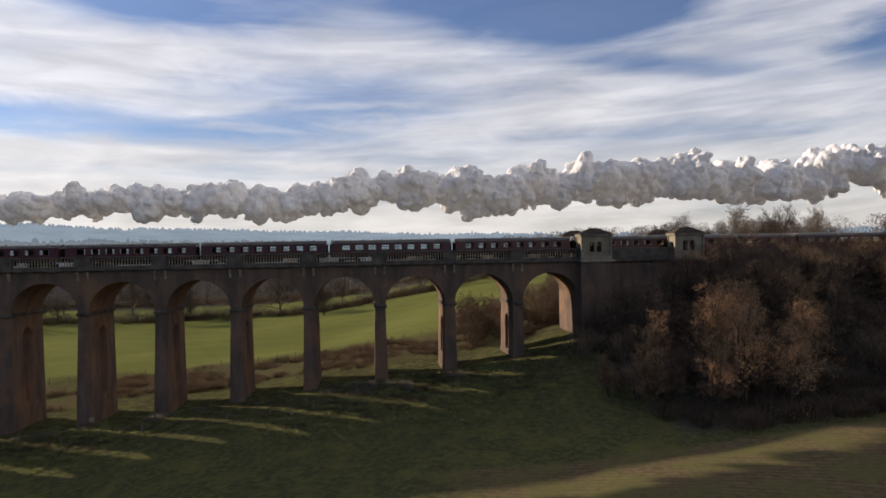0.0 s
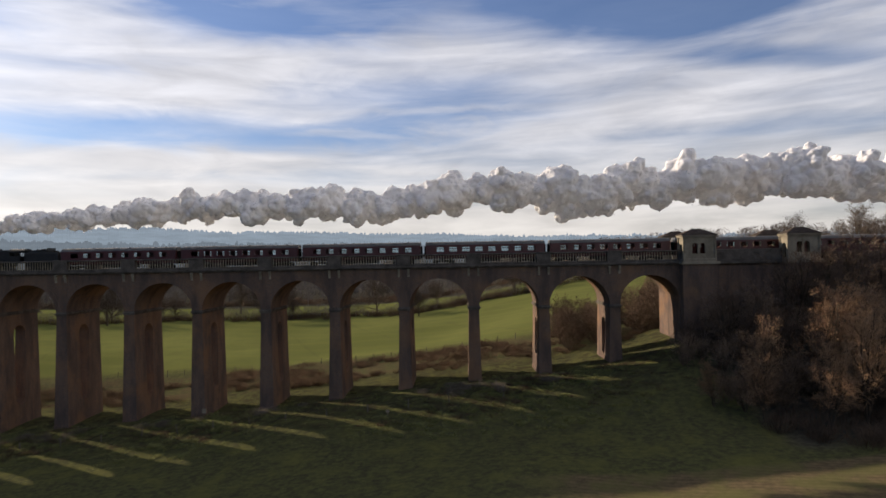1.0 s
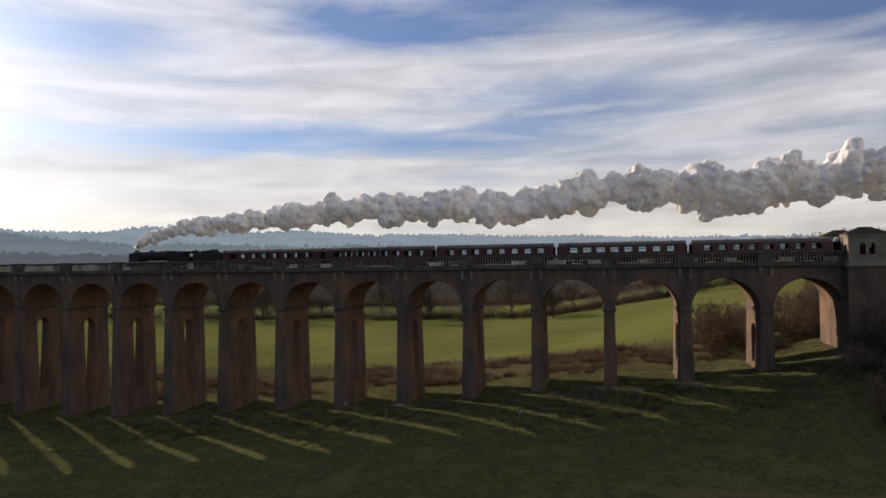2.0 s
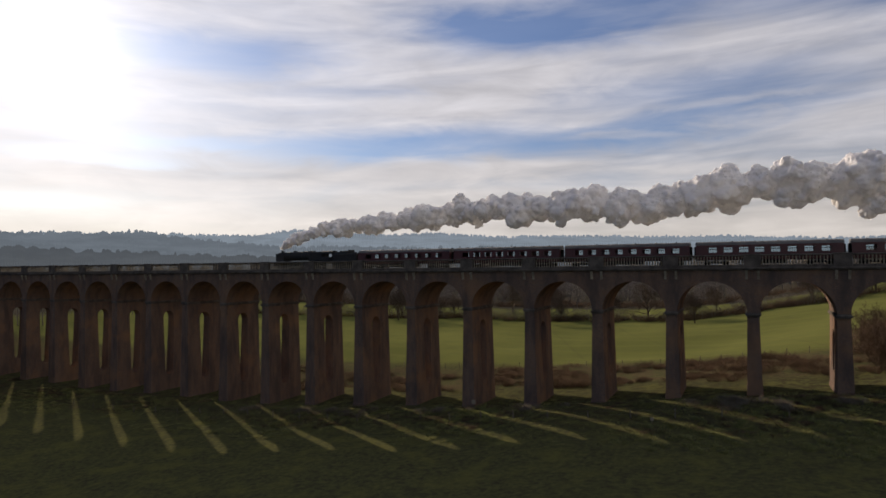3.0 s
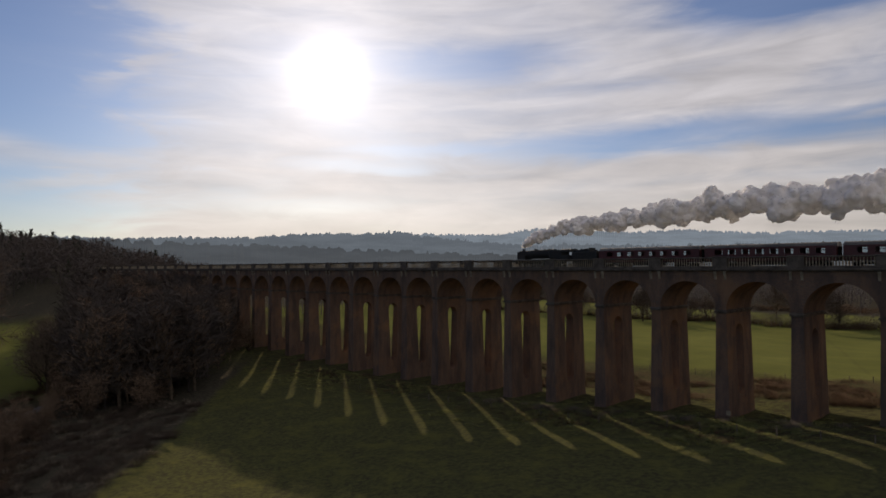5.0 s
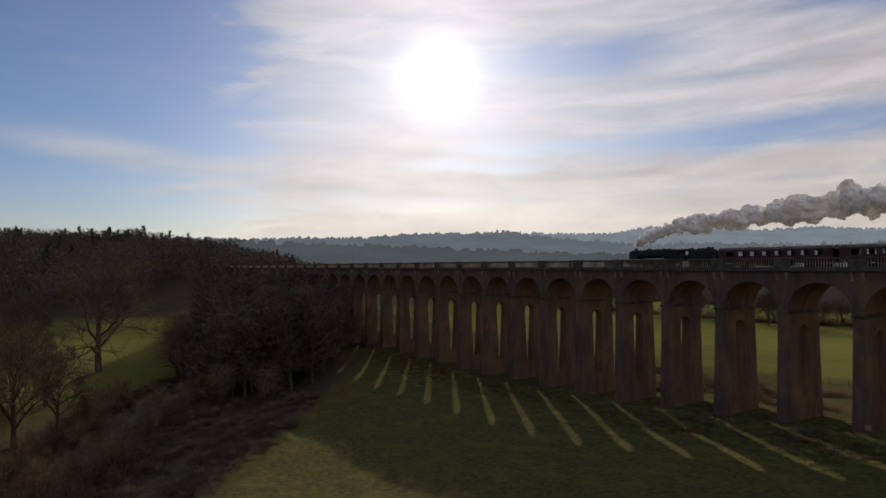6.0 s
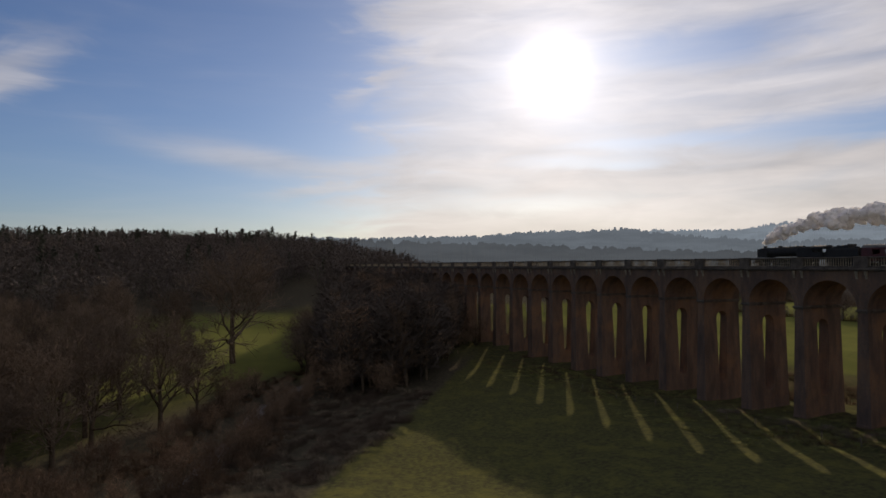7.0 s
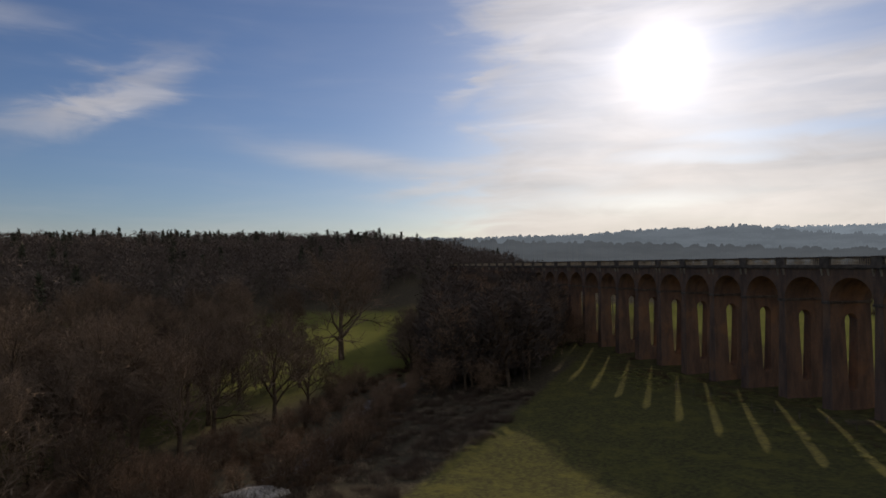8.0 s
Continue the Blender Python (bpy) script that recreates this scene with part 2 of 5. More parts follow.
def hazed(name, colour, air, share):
    """Distant wooded backdrop; its haze is painted in as a sky-coloured glow."""
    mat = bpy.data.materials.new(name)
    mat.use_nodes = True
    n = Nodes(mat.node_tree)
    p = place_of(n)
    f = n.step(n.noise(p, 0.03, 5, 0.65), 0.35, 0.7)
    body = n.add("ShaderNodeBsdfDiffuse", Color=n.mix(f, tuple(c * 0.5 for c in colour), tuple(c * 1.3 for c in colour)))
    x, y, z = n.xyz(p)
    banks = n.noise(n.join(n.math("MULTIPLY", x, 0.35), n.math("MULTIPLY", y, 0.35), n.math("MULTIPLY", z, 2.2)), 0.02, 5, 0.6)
    haze_glow = n.mix(n.step(banks, 0.35, 0.65), tuple(c * 0.90 for c in air), tuple(c * 1.08 for c in air))
    light = n.add("ShaderNodeEmission", Color=haze_glow, Strength=1.0)
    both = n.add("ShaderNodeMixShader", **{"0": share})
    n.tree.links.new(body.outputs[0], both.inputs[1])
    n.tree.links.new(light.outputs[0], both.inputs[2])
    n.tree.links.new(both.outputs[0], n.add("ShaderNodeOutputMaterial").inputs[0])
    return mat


def steam_cloud(name, passing=0.24, clear=0.08):
    mat = bpy.data.materials.new(name)
    mat.use_nodes = True
    n = Nodes(mat.node_tree)
    p = place_of(n)
    f = n.step(n.noise(p, 0.5, 5, 0.6), 0.3, 0.7)
    col = n.mix(f, (0.82, 0.80, 0.795), (0.93, 0.92, 0.91))
    soft = n.add("ShaderNodeBsdfDiffuse", Color=col)
    thin = n.add("ShaderNodeBsdfTranslucent", Color=col)
    bump = n.add("ShaderNodeBump", Height=n.noise(p, 2.0, 7, 0.68), Strength=0.35, Distance=0.25)
    n.feed(soft, "Normal", bump.outputs[0])
    both = n.add("ShaderNodeMixShader", **{"0": passing})
    n.tree.links.new(soft.outputs[0], both.inputs[1])
    n.tree.links.new(thin.outputs[0], both.inputs[2])
    # thin enough for some light to pass straight through
    veil = n.add("ShaderNodeMixShader", **{"0": clear})
    n.tree.links.new(both.outputs[0], veil.inputs[1])
    n.tree.links.new(n.add("ShaderNodeBsdfTransparent").outputs[0], veil.inputs[2])
    n.tree.links.new(veil.outputs[0], n.add("ShaderNodeOutputMaterial").inputs[0])
    return mat


def clear_glass(name):
    mat, n, shader = surface(name, 0.03)
    n.feed(shader, "Base Color", (0.9, 0.94, 0.93, 1))
    n.feed(shader, "Transmission Weight", 1.0)
    n.feed(shader, "IOR", 1.02)
    return mat


def running_water(name):
    mat, n, shader = surface(name, 0.35, 0.0, 0.25)
    p = place_of(n)
    n.feed(shader, "Base Color", (0.030, 0.027, 0.02, 1))
    bumped(n, shader, n.noise(p, 1.4, 5, 0.6), 0.5, 0.12)
    return mat


BRICK = brickwork("red_brick")
STONE = speckled("weathered_limestone", (0.165, 0.142, 0.105), (0.315, 0.275, 0.205), 0.7, 9.0, 0.9)
DARK_STONE = speckled("sooty_limestone", (0.058, 0.050, 0.044), (0.145, 0.127, 0.107), 0.8, 8.0, 0.92)
SLATE = speckled("brown_roof_tiles", (0.05, 0.04, 0.034), (0.10, 0.08, 0.068), 1.5, 12.0, 0.9)
GROUND = ground_cover("pasture_and_ploughland")
BALLAST = speckled("stone_ballast", (0.10, 0.09, 0.08), (0.24, 0.22, 0.20), 4.0, 24.0, 0.95, relief=0.05)
RAIL = speckled("worn_steel", (0.18, 0.12, 0.09), (0.35, 0.30, 0.26), 2.0, 20.0, 0.45, 0.9, 0.002)
SLEEPER = speckled("concrete_sleeper", (0.20, 0.19, 0.17), (0.32, 0.30, 0.28), 3.0, 20.0, 0.9)
BARK = speckled("winter_bark", (0.055, 0.042, 0.030), (0.13, 0.10, 0.07), 2.0, 16.0, 0.95, relief=0.02, per_object=0.3)
TWIG = speckled("bare_twigs", (0.090, 0.062, 0.045), (0.215, 0.150, 0.102), 0.35, 5.0, 0.95, per_object=0.5)
BRAMBLE = speckled("dead_bramble", (0.062, 0.043, 0.030), (0.150, 0.100, 0.064), 0.4, 5.0, 0.95)
OAK_TWIG = speckled("dark_oak_twigs", (0.075, 0.058, 0.046), (0.16, 0.122, 0.092), 0.35, 5.0, 0.95, per_object=0.4)
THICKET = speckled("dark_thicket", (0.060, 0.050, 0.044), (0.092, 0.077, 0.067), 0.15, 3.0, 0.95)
# haze put into the colour: far copse and hedge paler than the woodland
HAZED_COPSE = speckled("haze_pale_copse", (0.14, 0.122, 0.110), (0.22, 0.19, 0.165), 0.15, 3.0, 0.95)
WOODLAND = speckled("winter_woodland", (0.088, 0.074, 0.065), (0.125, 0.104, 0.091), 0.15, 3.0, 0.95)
EVERGREEN = speckled("dark_evergreen", (0.040, 0.044, 0.032), (0.072, 0.074, 0.052), 0.3, 5.0, 0.95)
TUFT = speckled("rough_grass", (0.13, 0.14, 0.05), (0.26, 0.25, 0.095), 0.4, 4.0, 0.95)
ENGINE_BLACK = speckled("engine_black_paint", (0.010, 0.010, 0.010), (0.022, 0.021, 0.020), 1.2, 14.0, 0.78, relief=0.004)
ENGINE_STEEL = speckled("oily_steel", (0.08, 0.08, 0.08), (0.20, 0.19, 0.18), 2.0, 14.0, 0.4, 0.8, 0.004)
COACH_RED = speckled("maroon_coach_paint", (0.055, 0.010, 0.012), (0.085, 0.018, 0.018), 0.8, 10.0, 0.35, relief=0.002)
COACH_ROOF = speckled("coach_roof_grey", (0.07, 0.07, 0.07), (0.13, 0.125, 0.12), 0.8, 10.0, 0.6, relief=0.004)
COACH_DARK = speckled("underframe_black", (0.012, 0.012, 0.012), (0.03, 0.028, 0.025), 2.0, 14.0, 0.8, relief=0.004)
SEAT = speckled("coach_seat_cloth", (0.08, 0.03, 0.025), (0.15, 0.06, 0.04), 3.0, 20.0, 0.95, relief=0.002)
COAL = speckled("coal", (0.008, 0.008, 0.008), (0.03, 0.03, 0.03), 5.0, 12.0, 0.5, relief=0.08)
PALE = speckled("dry_pale_stems", (0.13, 0.105, 0.075), (0.24, 0.20, 0.15), 0.5, 6.0, 0.95)
GLASS = clear_glass("window_glass")
WATER = running_water("river_water")
STEAM = steam_cloud("engine_steam")
THIN_STEAM = steam_cloud("thin_steam", 0.6, 0.5)
POST = speckled("grey_fence_wood", (0.09, 0.075, 0.06), (0.20, 0.175, 0.14), 3.0, 20.0, 0.95, relief=0.005)

# ---- mesh helpers ----


def shape(name, verts, faces, material, smooth=False):
    me = bpy.data.meshes.new(name)
    me.from_pydata([tuple(v) for v in verts], [], faces)
    me.materials.append(material)
    if smooth:
        me.polygons.foreach_set("use_smooth", [True] * len(me.polygons))
    me.update()
    return me


def part(name, bm, material, parent, label=""):
    """Link a bmesh (or a ready mesh) as one object under a thing or a part."""
    if isinstance(bm, bpy.types.Mesh):
        me = bm
    else:
        bm.normal_update()
        me = bpy.data.meshes.new(name)
        bm.to_mesh(me)
        bm.free()
        me.materials.append(material)
    ob = new(name, me)
    ob.parent = parent
    return tagged(ob, label)


def thing(name, label, category, m=None, group="", kind=""):
    ob = new(name)
    ob.empty_display_size = 0.5
    if m is not None:
        ob.matrix_world = m
    return tagged(ob, label, category, group, kind)


def box(bm, x0, x1, y0, y1, z0, z1, bevel=0.0):
    """A block, its edges taken off by bevel."""
    made = bmesh.ops.create_cube(bm, size=1.0, matrix=Matrix.LocRotScale(((x0 + x1) / 2, (y0 + y1) / 2, (z0 + z1) / 2), None, (abs(x1 - x0), abs(y1 - y0), abs(z1 - z0))))
    if bevel:
        edges = list({e for v in made["verts"] for e in v.link_edges})
        bmesh.ops.bevel(bm, geom=edges, offset=bevel, segments=1, affect="EDGES")
    return bm


def prism(bm, outline, y0, y1, axis="y"):
    """An outline in (a, z) drawn out along an axis, with closed ends."""
    def at(a, z, d):
        return (a, d, z) if axis == "y" else (d, a, z)
    front = [bm.verts.new(at(a, z, y0)) for a, z in outline]
    back = [bm.verts.new(at(a, z, y1)) for a, z in outline]
    count = len(outline)
    bm.faces.new(front)
    bm.faces.new(back[::-1])
    for i in range(count):
        j = (i + 1) % count
        bm.faces.new((front[j], front[i], back[i], back[j]))
    bmesh.ops.recalc_face_normals(bm, faces=bm.faces)
    return bm


def tube(bm, a, b, r0, r1=None, sides=10, caps=True):
    r1 = r0 if r1 is None else r1
    a, b = Vector(a), Vector(b)
    turn = (b - a).to_track_quat("Z", "Y").to_matrix().to_4x4()
    m = Matrix.Translation((a + b) / 2) @ turn
    bmesh.ops.create_cone(bm, cap_ends=caps, segments=sides, radius1=r0, radius2=r1, depth=(b - a).length, matrix=m)
    return bm


# ---- the land ----
PITCH, WIDTH, SPRING, RISE = 11.3, 9.8, 20.0, 4.72
MID = WIDTH / 2


def knots(x, xs, zs):
    return np.interp(x, xs, zs)


BASE_X = (-900, -480, -420, -370, -320, -270, -220, -170, -130, -100, -79, -66, -56, -45, -34, -23, -11, 0, 12, 25, 60, 140, 600)
BASE_Z = (38, 30.5, 22.5, 13, 7, 2.0, 0.0, -1.0, -0.4, 1.0, 3.0, 4.5, 5.2, 6.7, 8.2, 9.1, 10.8, 14, 19, 23.5, 26, 27.5, 40)
NEAR_X = (-900, -520, -420, -340, -260, -200, -149, -128, -107, -97, -88, -79, -70, -60, -51, -42, -20, 0, 25, 70, 150, 600)
NEAR_Z = (49, 37, 26, 9, 1.0, -1.6, -1.7, -1.4, -0.8, 0.0, 0.8, 1.5, 2.3, 3.0, 3.8, 4.7, 6.2, 7.2, 8.5, 11, 15, 30)
BACK_X = (-900, -480, -400, -300, -200, -120, -60, -30, 0, 30, 100, 300, 600)
BACK_Z = (16, 12, 10, 6, 3.0, 3.0, 4.6, 8.5, 15, 20, 27, 34, 45)


def smooth_step(v, a, b):
    s = np.clip((v - a) / (b - a), 0, 1)
    return s * s * (3 - 2 * s)


def averaged(x, xs, zs, spread=9.0):
    return sum(knots(x + d, xs, zs) for d in (-spread, -spread / 2, 0, spread / 2, spread)) / 5


def land(x, y):
    """Height of the ground."""
    x, y = np.asarray(x, float), np.asarray(y, float)
    base = averaged(x, BASE_X, BASE_Z)
    front = averaged(x, NEAR_X, NEAR_Z)
    back = averaged(x, BACK_X, BACK_Z, 20)
    z = np.where(y < MID, base + (front - base) * smooth_step(-y, -2, 30), base + (back - base) * smooth_step(y, 12, 80))
    # the valley floor beyond rises slowly, then lies level
    z = z + np.where(y > 80, (y - 80) * 0.018 * smooth_step(-np.abs(x + 120), -400, 0), 0)
    r = np.hypot(x + 36, y + 106)
    z = z * (1 - smooth_step(r, 500, 1100)) + 6 * smooth_step(r, 500, 1100)
    # the meadow falls away towards the river, which has cut its bed
    z = z - 1.5 * smooth_step(-y, 30, 60) * smooth_step(-x, 70, 112)
    z = z - 1.3 * (1 - smooth_step(river_gap(x, y), 2.0, 6.0))
    z = z + 0.35 * np.sin(x * 0.11 + 1.3 * np.sin(y * 0.07)) * np.sin(y * 0.13 + 0.6) * smooth_step(r, 20, 60)
    return z


RIVER = ((-118, -175), (-126, -150), (-127, -125), (-128, -110), (-139, -98), (-162, -90), (-188, -80), (-212, -62), (-236, -40))


def river_gap(x, y):
    """Distance from the river's middle line."""
    best = np.full(np.shape(x), 1e9)
    for (x0, y0), (x1, y1) in zip(RIVER, RIVER[1:]):
        dx, dy = x1 - x0, y1 - y0
        t = np.clip(((x - x0) * dx + (y - y0) * dy) / (dx * dx + dy * dy), 0, 1)
        best = np.minimum(best, np.hypot(x - x0 - t * dx, y - y0 - t * dy))
    return best


def build_ground():
    def spaced(centre, inner, outer, count):
        s = np.linspace(-1, 1, count)
        k = 5.2
        v = np.sinh(k * s) / np.sinh(k) * outer + s * inner
        return centre + v
    xs = spaced(-80, 150, 4300, 300)
    ys = spaced(-25, 110, 4300, 260)
    gx, gy = np.meshgrid(xs, ys, indexing="ij")
    gz = land(gx, gy)
    rough = np.array([noise.noise(Vector((a * 0.35, b * 0.35, 3))) * 0.18 + noise.noise(Vector((a * 0.06, b * 0.06, 8))) * 0.5 for a, b in zip(gx.ravel(), gy.ravel())])
    verts = np.stack([gx.ravel(), gy.ravel(), gz.ravel() + rough], 1)
    m = len(ys)
    idx = np.arange(len(xs) * m).reshape(len(xs), m)
    faces = np.stack([idx[:-1, :-1].ravel(), idx[1:, :-1].ravel(), idx[1:, 1:].ravel(), idx[:-1, 1:].ravel()], 1)
    me = bpy.data.meshes.new("ground")
    me.from_pydata(verts.tolist(), [], faces.tolist())
    me.materials.append(GROUND)
    me.polygons.foreach_set("use_smooth", [True] * len(me.polygons))
    ob = new("ground", me)
    tagged(ob, "rolling winter pasture with rough grass and a ploughed brown field", "ground", kind="structure")


def height(x, y):
    return float(land(x, y))


build_ground()


def build_river():
    path = []
    for (x0, y0), (x1, y1) in zip(RIVER, RIVER[1:]):
        path += [(x0 + (x1 - x0) * i / 8, y0 + (y1 - y0) * i / 8) for i in range(8)]
    verts, faces = [], []
    for i, (x, y) in enumerate(path):
        a, b = path[max(i - 1, 0)], path[min(i + 1, len(path) - 1)]
        side = Vector((a[1] - b[1], b[0] - a[0])).normalized()
        for s in (-1.4, -0.5, 0.5, 1.4):
            verts.append((x + side.x * s, y + side.y * s, height(x, y) + 0.16))
        if i:
            for j in range(3):
                c = (i - 1) * 4 + j
                faces.append((c, c + 4, c + 5, c + 1))
    tagged(new("river", shape("river", verts, faces, WATER, True)), "narrow dark river glinting in low sun between banks", "river", kind="structure")


build_river()

# ---- viaduct ----
FIRST, LAST = 1, 36
HOLE, HOLE_FOOT, HOLE_TOP = 1.5, 1.12, 17.7


def half_width(z):
    """Half the thickness of a pier along the viaduct; it widens towards the ground."""
    return 0.80 + 0.021 * (SPRING - z)


def half_depth(z):
    return MID - 0.05 + 0.013 * (SPRING - z)


def arc(cx, cz, r, a0, a1, count):
    return [(cx + r * math.cos(radians(a0 + (a1 - a0) * i / count)), cz + r * math.sin(radians(a0 + (a1 - a0) * i / count))) for i in range(count + 1)]


def pier_mesh(foot):
    """A battered brick pier on x = 0, pierced from side to side by a tall opening with round ends."""
    hole, top = HOLE, HOLE_TOP
    low = min(foot + 4.6, top - 5.0)
    high, deep = SPRING, foot - 1.5
    bm = bmesh.new()
    for s in (-1, 1):
        curve = [(MID + s * y, z) for y, z in arc(0, top - hole, hole, 90, 0, 10) + arc(0, low, HOLE_FOOT, 0, -90, 10)]
        outline = [(MID, high)] + curve + [(MID, deep), (MID + s * half_depth(deep), deep), (MID + s * half_depth(high), high)]
        rows = []
        for f in (-1, 1):
            rows.append([bm.verts.new((f * half_width(z), y, z)) for y, z in outline])
            bm.faces.new(rows[-1])
        for i in range(len(outline)):
            j = (i + 1) % len(outline)
            if not (abs(outline[i][0] - MID) < 1e-6 and abs(outline[j][0] - MID) < 1e-6):
                bm.faces.new((rows[0][i], rows[0][j], rows[1][j], rows[1][i]))
    bmesh.ops.remove_doubles(bm, verts=bm.verts, dist=1e-4)
    bmesh.ops.recalc_face_normals(bm, faces=bm.faces)
    return bm


def arch_mesh():
    """Spandrels and vault of one bay, from x = 0 to the right over one pitch."""
    r0 = half_width(SPRING)
    span = PITCH - 2 * r0
    cx = PITCH / 2
    outline = [(0.0, SPRING), (r0, SPRING)]
    count = 26
    outline += [(cx - span / 2 * math.cos(math.pi * i / count), SPRING + RISE * math.sin(math.pi * i / count)) for i in range(1, count)]
    outline += [(PITCH - r0, SPRING), (PITCH, SPRING), (PITCH, 26.3)]
    outline += [(0.0, 26.3)]
    bm = bmesh.new()
    prism(bm, outline, 0.0, WIDTH)
    return bm


def arch_ring_mesh(y0, y1):
    """The proud brick ring round one face of an arch."""
    r0 = half_width(SPRING)
    cx, rx = PITCH / 2, PITCH / 2 - r0
    bm = bmesh.new()
    count = 26
    rows = []
    for i in range(count + 1):
        a = math.pi * i / count
        c, s = math.cos(a), math.sin(a)
        rows.append([bm.verts.new((cx - (rx - 0.02) * c, y0, SPRING + (RISE - 0.02) * s)), bm.verts.new((cx - (rx + 0.62) * c, y0, SPRING + (RISE + 0.62) * s)),
                     bm.verts.new((cx - (rx + 0.62) * c, y1, SPRING + (RISE + 0.62) * s)), bm.verts.new((cx - (rx - 0.02) * c, y1, SPRING + (RISE - 0.02) * s))])
    for p, q in zip(rows, rows[1:]):
        for i in range(4):
            j = (i + 1) % 4
            bm.faces.new((p[i], p[j], q[j], q[i]))
    bm.faces.new(rows[0])
    bm.faces.new(rows[-1][::-1])
    bmesh.ops.recalc_face_normals(bm, faces=bm.faces)
    return bm


def impost_mesh():
    """The moulded stone band at the springing of the arches."""
    bm = bmesh.new()
    h = half_width(SPRING)
    box(bm, -h - 0.12, h + 0.12, -0.14, WIDTH + 0.14, 19.55, 19.72, 0.03)
    box(bm, -h - 0.26, h + 0.26, -0.28, WIDTH + 0.28, 19.72, 20.02, 0.05)
    box(bm, -h - 0.10, h + 0.10, -0.12, WIDTH + 0.12, 20.02, 20.16, 0.03)
    return bm


def bracket_mesh():
    """A scrolled stone corbel that stands out from the wall at y = 0 towards -y."""
    bm = bmesh.new()
    prism(bm, [(0.02, 25.0), (-0.10, 25.0), (-0.14, 25.25), (-0.20, 25.5), (-0.34, 25.85), (-0.42, 26.1), (-0.42, 26.3), (0.02, 26.3)], -0.17, 0.17, axis="x")
    return bm


def baluster_mesh():
    bm = bmesh.new()
    rings = [(27.12, 0.10), (27.24, 0.10), (27.30, 0.06), (27.54, 0.11), (27.74, 0.08), (28.02, 0.055), (28.12, 0.09), (28.36, 0.10)]
    sides = 6
    loops = [[bm.verts.new((r * math.cos(2 * math.pi * i / sides), r * math.sin(2 * math.pi * i / sides), z)) for i in range(sides)] for z, r in rings]
    for p, q in zip(loops, loops[1:]):
        for i in range(sides):
            j = (i + 1) % sides
            bm.faces.new((p[i], p[j], q[j], q[i]))
    return bm


def mesh_of(name, bm, material):
    bm.normal_update()
    me = bpy.data.meshes.new(name)
    bm.to_mesh(me)
    bm.free()
    me.materials.append(material)
    return me


PER_BAY = 21
BAY_EDGE = 1.15


